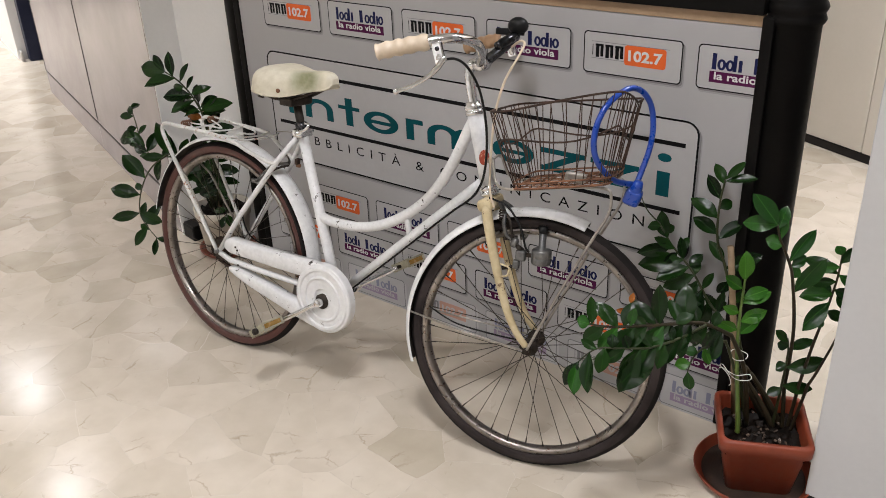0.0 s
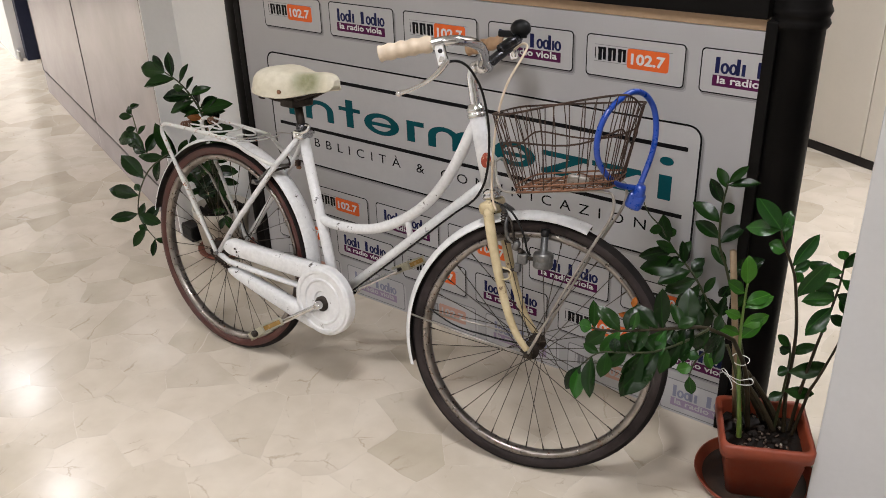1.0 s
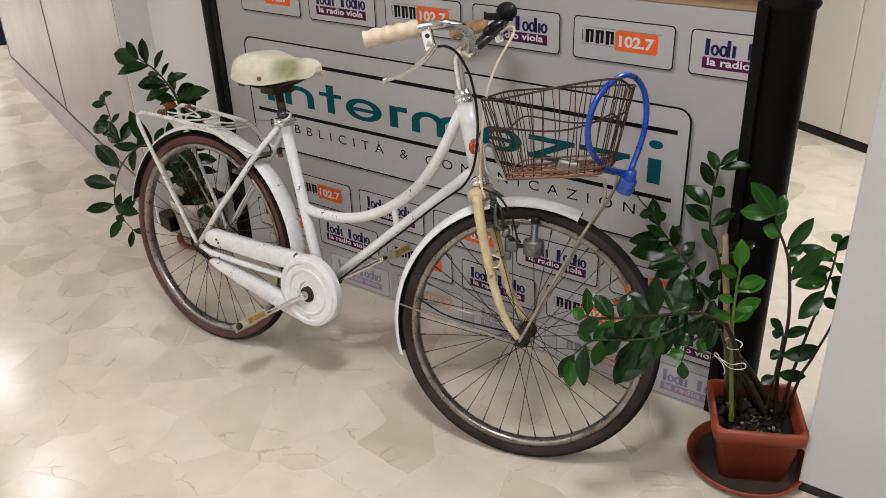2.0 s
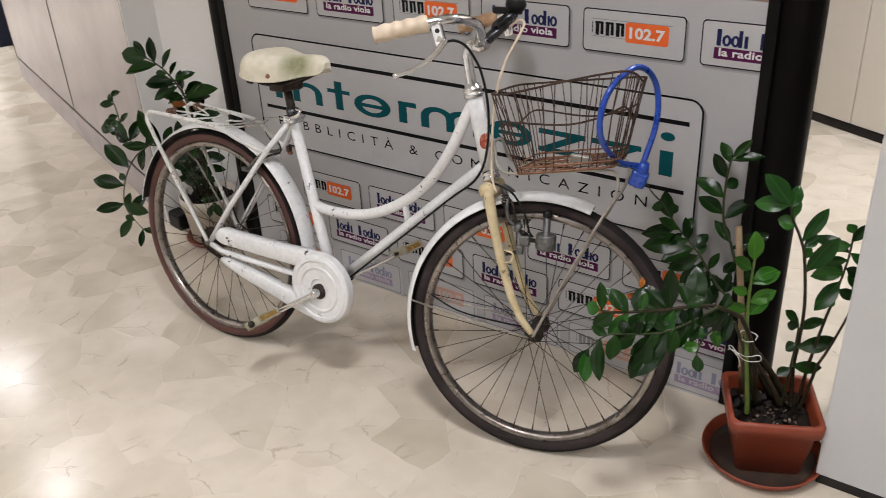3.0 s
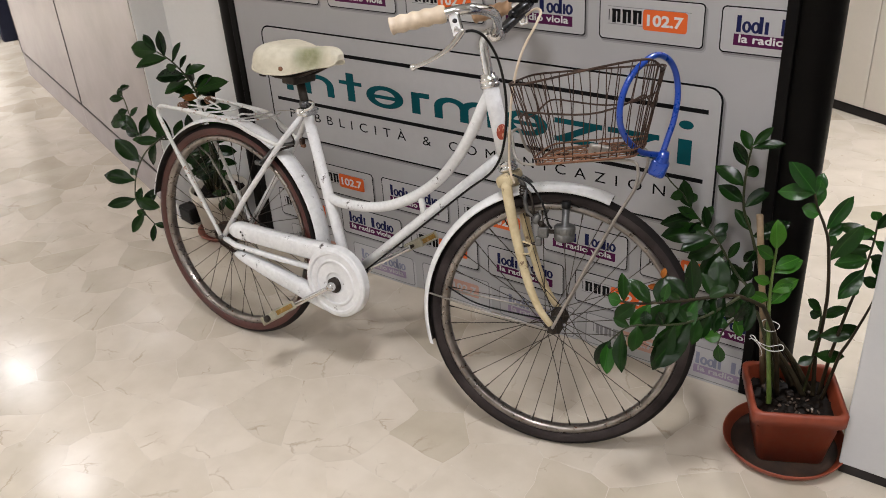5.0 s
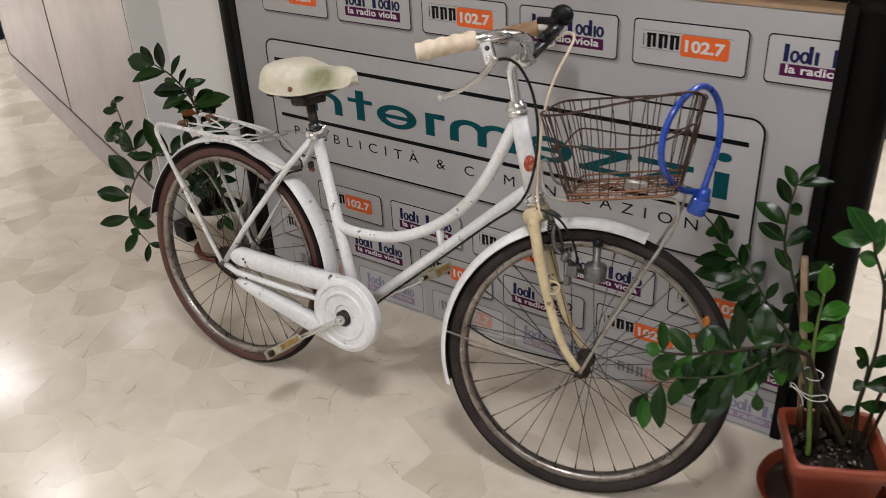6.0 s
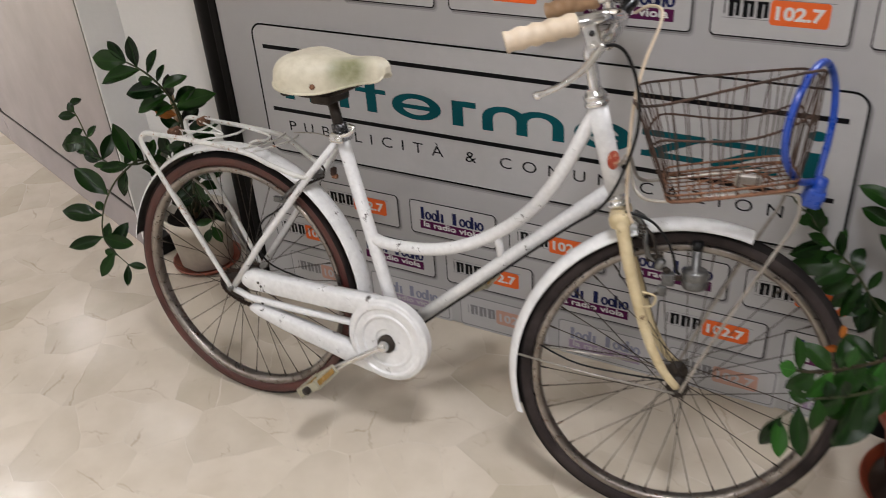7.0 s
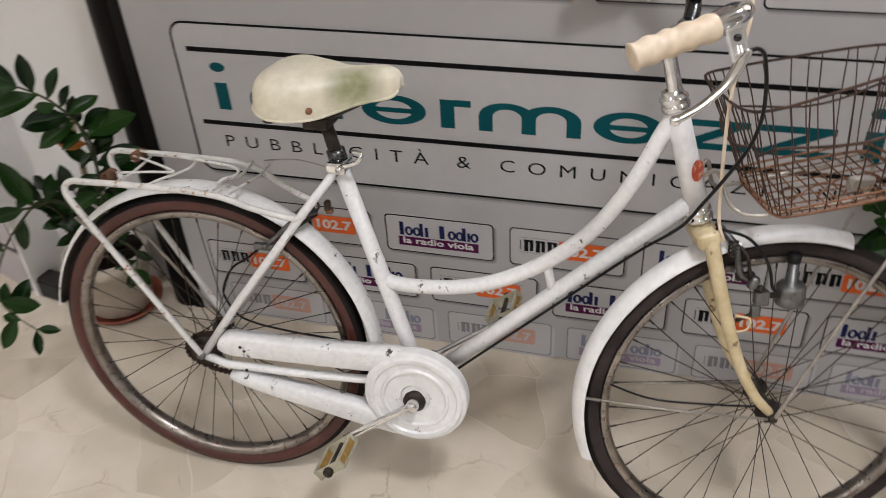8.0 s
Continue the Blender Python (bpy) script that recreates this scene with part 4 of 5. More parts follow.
flap = part("rack_spring_clip", tube(curve(L((-0.11, -0.052, 0.372), (-0.045, -0.047, 0.369), (0.03, -0.038, 0.366), (0.088, -0.028, 0.363), (0.104, -0.012, 0.360), (0.104, 0.012, 0.362), (0.098, 0.030, 0.366), (0.090, 0.044, 0.362)), 48), 0.0028, 8), "whitewire", bike, "bent white wire spring clip")
part("clip_wire", tube(curve(L((-0.122, -0.046, 0.364), (-0.06, -0.02, 0.362), (-0.02, 0.0, 0.360), (-0.018, 0.008, 0.360), (-0.05, 0.016, 0.362), (-0.11, 0.040, 0.366)), 30), 0.0024, 8), "whitewire", flap)
for s in (1, -1):
    part("coil", tube([P(-0.115 + 0.009 * math.cos(a * 0.9), s * (0.036 + 0.0010 * a), 0.364 + 0.009 * math.sin(a * 0.9)) for a in range(30)], 0.0024, 6), "rust_bright", flap, "rusty coil spring")
    part("fender_stay", tube(L((HUB, s * 0.055, 0.0), (-0.13, s * 0.045, 0.195), (-0.222, s * 0.028, 0.262)), 0.003, 8), "greywire", bike)
part("rack_wire", tube(curve(L((0.13, -0.070, 0.362), (0.20, -0.060, 0.372), (0.27, -0.045, 0.366)), 12), 0.0014, 6), "greywire", bike)

# front fork
for s in (1, -1):
    part("fork_blade", tube(curve(L((-0.127, s * 0.022, 0.338), (-0.122, s * 0.041, 0.320), (-0.104, s * 0.045, 0.245), (-0.082, s * 0.046, 0.165), (-0.056, s * 0.048, 0.090), (-0.030, s * 0.050, 0.040), (-0.002, s * 0.050, 0.006)), 36), lambda t: 0.0138 - 0.0062 * t, 14), "cream", bike, "cream fork blade", STEER)
    part("axle_nut", tube(L((0, s * 0.050, 0), (0, s * 0.064, 0)), 0.008, 6), "greasy_and_shade", bike, "", STEER)
    part("dropout", box((0.022, 0.005, 0.026), P(0, s * 0.051, 0), 0.002), "greasy_and_shade", bike, "", STEER)
    part("fender_stay", tube(L((0, s * 0.056, -0.004), (-0.17, s * 0.042, 0.015), (-0.316, s * 0.024, 0.035)), 0.0024, 8), "greywire", bike, "", STEER)
part("fork_crown", box((0.040, 0.098, 0.030), (0, 0, 0), 0.011, segments=3), "cream", bike, "cream fork crown", STEER @ Matrix.Translation(P(-0.127, 0, 0.332)) @ pose(0, 0, 0, 0, -15, 0))
part("stem", tube(curve(L((-0.180, 0, 0.545), (-0.192, 0, 0.600), (-0.197, 0, 0.630), (-0.190, 0, 0.648), (-0.171, 0, 0.652)), 24), lambda t: 0.0115 if t < 0.7 else 0.013, 14), "chrome", bike, "chrome handlebar stem", STEER)
BARS = [(-0.300, 0.262, 0.678), (-0.255, 0.252, 0.690), (-0.200, 0.238, 0.703), (-0.165, 0.216, 0.711), (-0.146, 0.170, 0.709), (-0.141, 0.110, 0.698), (-0.150, 0.055, 0.677), (-0.166, 0.018, 0.655)]
full = BARS + [(u, -v, w) for u, v, w in reversed(BARS)]
bars = part("handlebar", tube(curve(L(*full), 90), 0.0108, 14), "chrome", bike, "chrome swept-back handlebar", STEER)
part("bar_clamp", tube(L((-0.168, 0.022, 0.652), (-0.168, -0.022, 0.652)), 0.0165, 16), "chrome", bars)
for s, mt, lab in ((1, "grip", "ridged yellowed plastic handgrip"), (-1, "grip_tan", "ridged tan plastic handgrip")):
    path = curve(L(*[(u, s * v, w) for u, v, w in ((-0.306, 0.2635, 0.6765), (-0.28, 0.258, 0.6838), (-0.255, 0.252, 0.690), (-0.228, 0.245, 0.6968), (-0.200, 0.238, 0.703))]), 48)
    part("handgrip", tube(path, lambda t: (0.0168 if 0.02 < t < 0.99 else 0.0135) + 0.0013 * math.cos(t * 2 * math.pi * 4.5), 16), mt, bars, lab)
    g = tube(curve(L((-0.182, s * 0.232, 0.702), (-0.176, s * 0.238, 0.684), (-0.172, s * 0.244, 0.668)), 10), 0.0085, 10)
    lever = part("brake_bracket", g, "chrome", bars)
    part("lever_plate", box((0.024, 0.010, 0.046), (0, 0, 0), 0.004), "chrome", bars, "", Matrix.Translation(P(-0.176, s * 0.243, 0.682)) @ pose(0, 0, 0, 0, -18, 0))
    part("lever_screw", lathe([(0.0, 0.003), (0.004, 0.0025), (0.0048, 0.0)], 12), "darkchrome", bars, "", Matrix.Translation(P(-0.178, s * 0.2485, 0.690)) @ pose(0, 0, 0, 90 * s, 0, 0))
    if s > 0:
        part("brake_lever", tube(curve(L((-0.164, s * 0.240, 0.674), (-0.176, s * 0.248, 0.652), (-0.192, s * 0.256, 0.634), (-0.222, s * 0.268, 0.614), (-0.250, s * 0.276, 0.602)), 24), lambda t: 0.0100 - 0.0040 * min(1.0, t * 1.6), 10, flat=0.75), "chrome", bars, "chrome brake lever")
        part("lever_ball", ball(0.0068, (0, 0, 0)), "chrome", bars, "", Matrix.Translation(P(-0.253, s * 0.277, 0.601)))
g = ball(0.025, (0, 0, 0.010), None, 0, 0.85)
lathe([(0.0, -0.012), (0.016, -0.012), (0.017, -0.004), (0.012, 0.004)], 20, g)
box((0.05, 0.012, 0.016), (-0.03, 0.0, -0.004), 0.004, g)
part("bell", g, "blackplastic", bars, "black plastic bell", Matrix.Translation(P(-0.125, -0.125, 0.728)))
# dark tube laid on for what the far chrome bar reflects
part("cable_sleeve", tube(curve(L((-0.150, -0.050, 0.690), (-0.132, -0.085, 0.708), (-0.128, -0.125, 0.716)), 14), lambda t: 0.010 + 0.002 * math.sin(t * 3), 12), "darkchrome", bars, "dark tube standing for the reflection on the far bar")

# cables
# cover on the far bend, coloured for its dark reflection
part("far_bend", tube(curve(L(*[(u, -v, w) for u, v, w in reversed(BARS[3:8])]), 24), 0.0122, 14), "darkchrome", bars, "far bend of the handlebar, its dark reflection put into the colour")
part("brake_cable", tube(curve(L((0.912, 0.229, 0.674), (0.926, 0.212, 0.676), (0.938, 0.193, 0.666), (0.946, 0.172, 0.643), (0.953, 0.152, 0.611), (0.957, 0.132, 0.562), (0.950, 0.105, 0.508), (0.928, 0.064, 0.441), (0.904, 0.034, 0.384), (0.882, 0.026, 0.345), (0.858, 0.022, 0.320)), 72), 0.0029, 8), "blackplastic", bike, "black brake cable")
part("brake_cable", tube(curve(L((0.858, 0.022, 0.320), (0.80, 0.019, 0.272), (0.66, 0.016, 0.143), (0.50, 0.016, -0.003), (0.44, 0.02, -0.06)), 40), 0.0026, 8), "blackplastic", bike, "black brake cable")
part("brake_cable", tube(curve(L((-0.125, -0.085, 0.690), (-0.098, -0.06, 0.705), (-0.078, -0.03, 0.700), (-0.080, 0.000, 0.675), (-0.100, 0.030, 0.620), (-0.114, 0.042, 0.55), (-0.118, 0.046, 0.46), (-0.116, 0.044, 0.37), (-0.104, 0.040, 0.330)), 60), 0.0029, 8), "grip", bike, "off-white brake cable", STEER)
part("brake_cable", tube(curve(L((0.150, -0.030, 0.232), (0.095, -0.03, 0.179), (0.053, -0.03, 0.148), (0.028, -0.03, 0.099), (0.033, -0.03, 0.069), (0.053, -0.03, 0.040), (0.092, -0.03, 0.025), (0.16, -0.03, 0.015), (0.30, -0.03, 0.0), (0.40, -0.03, -0.05)), 60), 0.0022, 8), "blackplastic", bike, "black brake cable")
caliper = part("rear_brake", tube(curve(L((0.250, 0.0, 0.300), (0.222, 0.030, 0.296), (0.190, 0.038, 0.268), (0.165, 0.037, 0.244)), 18), lambda t: 0.0052 - 0.0015 * t, 8), "dynamo", bike, "dull metal side-pull brake")
part("brake_arm", tube(curve(L((0.252, 0.0, 0.296), (0.226, 0.034, 0.284), (0.198, 0.042, 0.252), (0.176, 0.040, 0.236)), 18), 0.0034, 8), "greasy_and_shade", caliper)
part("brake_arm", tube(curve(L((0.250, 0.0, 0.300), (0.222, -0.030, 0.296), (0.190, -0.038, 0.268), (0.165, -0.037, 0.244)), 18), 0.0045, 8), "dynamo", caliper)
for s in (1, -1):
    part("brake_shoe", box((0.040, 0.010, 0.013), P(0.158, s * 0.032, 0.238), 0.002), "dynamo", caliper)
    part("brake_bolt", tube(L((0.163, s * 0.036, 0.244), (0.163, s * 0.046, 0.244)), 0.0055, 6), "dynamo", caliper)
part("bracket", box((0.010, 0.016, 0.018), P(0.266, -0.018, 0.306), 0.003), "rust", caliper, "rusty lamp bracket")
part("bracket", box((0.014, 0.010, 0.010), P(0.268, -0.020, 0.294), 0.003), "rust_bright", caliper)
part("cable_end", tube(curve(L((0.250, 0.0, 0.300), (0.262, 0.012, 0.318), (0.258, 0.02, 0.334)), 8), 0.0022, 6), "greasy_and_shade", caliper)
front_brake = part("front_brake", tube(curve(L((-0.100, 0.010, 0.336), (-0.082, 0.030, 0.318), (-0.078, 0.040, 0.290), (-0.072, 0.036, 0.268), (-0.060, 0.034, 0.258)), 20), lambda t: 0.0058 - 0.0015 * t, 8), "dynamo", bike, "dull metal side-pull brake", STEER)
part("brake_arm", tube(curve(L((-0.100, -0.010, 0.336), (-0.082, -0.030, 0.318), (-0.078, -0.040, 0.290), (-0.070, -0.036, 0.266)), 16), 0.0048, 8), "dynamo", front_brake)
part("brake_arm", tube(curve(L((-0.098, 0.012, 0.328), (-0.068, 0.036, 0.308), (-0.060, 0.040, 0.284), (-0.056, 0.036, 0.262)), 16), 0.0030, 8), "greasy_and_shade", front_brake)
for s in (1, -1):
    part("brake_shoe", box((0.030, 0.012, 0.013), P(-0.062, s * 0.032, 0.262), 0.002), "greasy_and_shade", front_brake)
    part("adjuster", lathe([(0.0, -0.012), (0.007, -0.011), (0.0085, -0.004), (0.0085, 0.006), (0.005, 0.011), (0.0, 0.012)], 12), "dynamo", front_brake, "", Matrix.Translation(P(-0.050, s * 0.040, 0.254)) @ pose(0, 0, 0, 0, 25, 0))
part("spring", tube([P(-0.086 + 0.007 * math.cos(a * 0.9), 0.034 + 0.007 * math.sin(a * 0.9), 0.300 + 0.0009 * a) for a in range(32)], 0.0016, 6), "greasy_and_shade", front_brake)
part("lamp_wire", tube(curve(L((-0.118, 0.040, 0.352), (-0.072, 0.046, 0.338), (-0.045, 0.050, 0.310), (-0.030, 0.050, 0.280), (-0.022, 0.046, 0.248), (-0.014, 0.042, 0.236)), 32), 0.0026, 8), "blackplastic", bike, "black lamp wire", STEER)
dynamo = part("dynamo", lathe([(0.0, -0.021), (0.018, -0.021), (0.022, -0.019), (0.0235, -0.015), (0.0235, -0.004), (0.0227, -0.003), (0.0235, -0.002), (0.0235, 0.012), (0.021, 0.016), (0.0085, 0.017), (0.0085, 0.055), (0.0, 0.055)], 28), "dynamo", bike, "grey metal dynamo", STEER @ Matrix.Translation(P(0.014, 0.032, 0.228)))
part("roller", lathe([(0.0, 0.055), (0.009, 0.055), (0.0105, 0.057), (0.0105, 0.070), (0.0, 0.071)], 20), "blackplastic", dynamo)
for k in range(10):
    a = 2 * math.pi * k / 10
    part("rib", box((0.0016, 0.0016, 0.012), (0.0233 * math.cos(a), 0.0233 * math.sin(a), 0.004), 0.0004), "dynamo", dynamo)
part("bracket", box((0.034, 0.005, 0.010), P(-0.014, 0.034, 0.226), 0.002), "greasy_and_shade", bike, "", STEER)
holder = part("dynamo_bracket", box((0.024, 0.018, 0.026), P(-0.034, 0.036, 0.224), 0.004), "dynamo", bike, "grey metal dynamo bracket", STEER)
part("clamp", box((0.016, 0.014, 0.022), P(-0.043, 0.040, 0.202), 0.004), "dynamo", holder)
part("pivot", tube(L((-0.034, 0.030, 0.236), (-0.040, 0.046, 0.246)), 0.006, 10), "greasy_and_shade", holder)
part("strut", tube(L((-0.040, 0.040, 0.20), (-0.075, 0.046, 0.188)), 0.0035, 8), "greasy_and_shade", holder)
part("lamp_bracket", tube(curve(L((-0.083, 0.05, 0.17), (-0.060, 0.055, 0.175), (-0.055, 0.055, 0.195), (-0.078, 0.05, 0.20)), 14), 0.0022, 6), "cream", bike, "", STEER)
part("lamp_wire", tube(curve(L((-0.285, 0.01, 0.06), (-0.2, 0.02, 0.025), (-0.1, 0.035, 0.018), (-0.02, 0.05, 0.02)), 24), 0.0022, 6), "blackplastic", bike, "", STEER)

# wire basket with its carrier
TOP = [(-0.120, 0.098), (-0.070, 0.115), (0.05, 0.115), (0.150, 0.098), (0.174, 0.065), (0.180, 0.0), (0.178, -0.085), (0.155, -0.125), (0.05, -0.137), (-0.07, -0.135), (-0.120, -0.115), (-0.127, 0.0)]
BOT = [(-0.062, 0.080), (-0.040, 0.098), (0.05, 0.100), (0.130, 0.094), (0.147, 0.070), (0.150, 0.0), (0.147, -0.070), (0.130, -0.094), (0.05, -0.100), (-0.040, -0.098), (-0.062, -0.080), (-0.066, 0.0)]


def loop(shape, n=48):
    return curve([(u, v, 0) for u, v in shape], n, True)


top_loop, bot_loop = loop(TOP), loop(BOT)


def rim_height(p):
    return 0.556 + 0.12 * (p.x + 0.12) + 0.32 * max(0.0, p.y) * min(1.0, max(0.0, (p.x + 0.08) / 0.24))


rim_pts = [P(p.x + 0.013, p.y, rim_height(p)) for p in top_loop]


def floor_height(u):
    """The basket's floor rises to the front."""
    return 0.388 + 0.165 * (u + 0.066)


base_pts = [P(p.x + 0.016, p.y, floor_height(p.x)) for p in bot_loop]
basket = part("basket", tube(rim_pts, 0.0024, 8, True), "rust", bike, "rusty wire basket", STEER)
part("base_ring", tube(base_pts, 0.0028, 8, True), "rust_bright", basket)
mid = [a.lerp(b, 0.42) + Vector((0, 0, 0.012 * math.sin(i * 0.55))) for i, (a, b) in enumerate(zip(rim_pts, base_pts))]
part("middle_ring", tube(mid, 0.0022, 6, True), "rust", basket)
low = [a.lerp(b, 0.93) for a, b in zip(rim_pts, base_pts)]
part("lower_ring", tube(low, 0.0022, 6, True), "rust_bright", basket)
rnd = random.Random(4)
for i, (a, b) in enumerate(zip(rim_pts, base_pts)):
    k = Vector((rnd.uniform(-0.006, 0.006), rnd.uniform(-0.006, 0.006), 0))
    a, b = a.lerp(rim_pts[(i + 1) % 48], rnd.uniform(-0.25, 0.25)), b.lerp(base_pts[(i + 1) % 48], rnd.uniform(-0.3, 0.3))
    part("wire", tube(curve([a, a.lerp(b, 0.5) + k, b], 6), 0.0012, 5), "rust", basket)
for j in range(-3, 4):
    part("base_wire", tube(L((-0.046, j * 0.027, floor_height(-0.062)), (0.056, j * 0.027 + rnd.uniform(-0.004, 0.004), floor_height(0.04) - 0.003), (0.163, j * 0.027, floor_height(0.147))), 0.0014, 5), "rust_bright", basket)
for j in range(10):
    u = -0.045 + j * 0.0195
    part("base_wire", tube(L((u + 0.016, 0.096, floor_height(u) + 0.0015), (u + 0.016 + rnd.uniform(-0.004, 0.004), 0, floor_height(u) - 0.001), (u + 0.016, -0.096, floor_height(u) + 0.0015)), 0.0014, 5), "rust_bright", basket)
for s in (1, -1):
    part("basket_carrier", tube(curve(L((0.003, s * 0.062, 0.004), (0.07, s * 0.068, 0.155), (0.135, s * 0.074, 0.290), (0.165, s * 0.076, 0.350), (0.170, s * 0.076, 0.392), (0.150, s * 0.076, 0.410), (0.05, s * 0.074, 0.400), (-0.06, s * 0.070, 0.383), (-0.10, s * 0.05, 0.392), (-0.118, s * 0.03, 0.44), (-0.135, s * 0.012, 0.43)), 72), 0.0034, 8), "greywire", bike, "grey wire basket carrier", STEER)

part("loose_bracket", box((0.046, 0.016, 0.022), (0, 0, 0), 0.004), "greywire", basket, "loose grey metal bracket", Matrix.Translation(P(0.085, 0.062, 0.425)) @ pose(0, 0, 0, 12, 8, 25))
for k in range(3):
    part("loose_wire", tube(curve(L((-0.02 + 0.04 * k, 0.07, 0.404 + 0.006 * k), (0.03 + 0.03 * k, 0.055, 0.424 + 0.008 * k), (0.09 + 0.02 * k, 0.075 - 0.02 * k, 0.420), (0.11, 0.03, 0.428)), 18), 0.0015, 5), "rust_bright", basket)

# blue cable lock through the basket
lock = thing("cable_lock", MF @ pose(0.19, -0.02, R + 0.40), "blue plastic-covered cable lock looped over the basket's rim", "lock")
LI = (MF @ pose(0.19, -0.02, R + 0.40)).inverted() @ MF
ringpts = L((0.200, 0.000, 0.412), (0.165, 0.055, 0.428), (0.135, 0.100, 0.475), (0.130, 0.115, 0.530), (0.145, 0.100, 0.585), (0.175, 0.050, 0.620), (0.198, 0.006, 0.618), (0.217, -0.028, 0.588), (0.226, -0.040, 0.540), (0.224, -0.036, 0.490), (0.214, -0.018, 0.440), (0.206, -0.002, 0.405))
part("cable", tube(curve(ringpts, 96), 0.0066, 12), "blue", lock, "", LI)
g = box((0.038, 0.030, 0.040), (0, 0, -0.006), 0.009, segments=3)
lathe([(0.015, 0.012), (0.013, 0.022), (0.0095, 0.034), (0.0, 0.034)], 20, g)
body = part("lock_body", g, "blue", lock, "", LI @ Matrix.Translation(P(0.205, 0.0, 0.390)) @ pose(0, 0, 0, 14, 18, 0))
part("keyway", lathe([(0.0, -0.0272), (0.008, -0.0272), (0.008, -0.024)], 16), "blackplastic", body)


# ---- the potted plants ----
def leaf_mesh(name, length, width, fold, droop, material, curl=0.0):
    """A pointed oval leaf with a sunk rib, folded along it and bent down at the tip."""
    g = Geo()
    prof = [0.05, 0.33, 0.66, 0.89, 1.0, 1.0, 0.94, 0.77, 0.46, 0.0]
    V, F, n = [], [], len(prof) - 1
    for i, p in enumerate(prof):
        t = i / n
        x, zc = length * (t - 0.12 * droop * t * t), -droop * length * t * t
        w = width / 2 * p
        for s in (-1, -0.55, -0.08, 0.08, 0.55, 1):
            lift = fold * w * abs(s) ** 1.4 - (0.010 if abs(s) < 0.1 else 0.0)
            V.append((x, s * w + curl * t * t * length, zc + lift + 0.012 * math.sin(9 * t + 3 * s)))
    for i in range(n):
        for k in range(5):
            a = i * 6 + k
            F.append((a, a + 6, a + 7, a + 1))
    return g.add(V, F).mesh(name, material)


LEAVES = {}
for kind in ("leaf", "leaf_mid", "leaf_bright", "leaf_yellow"):
    LEAVES[kind] = [leaf_mesh("leaf", 1.0, w, f, d, kind, c) for w, f, d, c in ((0.50, 0.30, 0.12, 0.05), (0.55, 0.18, 0.30, -0.08), (0.46, 0.45, 0.05, 0.10), (0.52, 0.10, 0.42, 0.0), (0.44, 0.35, -0.10, -0.05))]

FRONT = Vector((0.45, -0.8, 0.4)).normalized()  # the open side, towards the corridor's light


def stem_with_leaves(plant, inv, pts, r, leaves, size, start, rng, kind="leaf", wood="stem", bias=0.0, spread=0.9):
    """A stalk with leaves in loose pairs from a fraction of its length up to the tip."""
    path = [Vector(p) for p in curve(pts, 36)]
    stalk = part("stem", tube([inv @ p for p in path], lambda t: r * (1.2 - 0.75 * t), 8), wood, plant)
    for i in range(leaves):
        last = i == leaves - 1
        t = 1.0 if last else start + (0.97 - start) * (i + rng.uniform(-0.35, 0.35)) / max(1, leaves - 1)
        k = max(0, min(len(path) - 2, int(t * (len(path) - 1))))
        p, d = path[k], (path[k + 1] - path[k]).normalized()
        side = d.cross(FRONT).normalized()
        s = 1 if (i % 2 == 0) != (rng.random() < 0.12) else -1
        out = d * rng.uniform(0.35, 0.8) + side * s * spread * rng.uniform(0.7, 1.1) + FRONT * rng.uniform(-0.15, 0.45)
        if last:
            out = d + side * rng.uniform(-0.3, 0.3)
        out.z -= bias
        out.normalize()
        up = FRONT + Vector((rng.uniform(-0.55, 0.55), rng.uniform(-0.4, 0.4), rng.uniform(-0.2, 0.9)))
        yv = up.cross(out).normalized()
        zv = out.cross(yv).normalized()
        ln = size * rng.uniform(0.72, 1.15) * (1.0 - 0.12 * t)
        m = Matrix((out * ln, yv * ln, zv * ln)).transposed().to_4x4()
        m.translation = p + out * 0.003
        kd = "leaf_yellow" if kind == "leaf" and rng.random() < 0.045 else kind
        part("leaf", LEAVES[kd][rng.randrange(5)], None, stalk, "", inv @ m)


def stalk(plant, inv, root, pts, leaves, r, rng, kind="leaf", wood="stem", odd=""):
    """A stalk from the soil through the points; each leaf is (fraction along, angle from the stalk, length)."""
    path = [Vector(p) for p in curve(pts, 36)]
    foot = [Vector(p) for p in curve([*root, pts[0]], 12)][:-1] if root else []
    ob = part("stem", tube([inv @ p for p in foot + path], lambda t: r * (0.98 - 0.6 * t), 8), wood, plant)
    for n, (t, angle, ln) in enumerate(leaves):
        k = round(t * (len(path) - 1))
        p, d = path[k], (path[min(k + 1, len(path) - 1)] - path[max(k - 1, 0)]).normalized()
        d = (d - FRONT * d.dot(FRONT)).normalized()
        a = math.radians(angle + rng.uniform(-3, 3))
        out = (d * math.cos(a) + d.cross(FRONT) * math.sin(a) + FRONT * rng.uniform(-0.15, 0.3)).normalized()
        up = FRONT + Vector((rng.uniform(-0.5, 0.5), rng.uniform(-0.3, 0.3), rng.uniform(-0.2, 0.7)))
        yv = up.cross(out).normalized()
        zv = out.cross(yv).normalized()
        ln *= 1.03
        wide = max(0.94 * ln, 0.052) * rng.uniform(0.82, 1.08)
        m = Matrix((out * ln, yv * wide, zv * ln)).transposed().to_4x4()
        m.translation = p + FRONT * 0.002
        kd = odd if odd and rng.random() < 0.22 else kind
        part("leaf", LEAVES[kd][rng.randrange(5)], None, ob, "", inv @ m)



rng = random.Random(11)
PC = (0.165, -0.134)
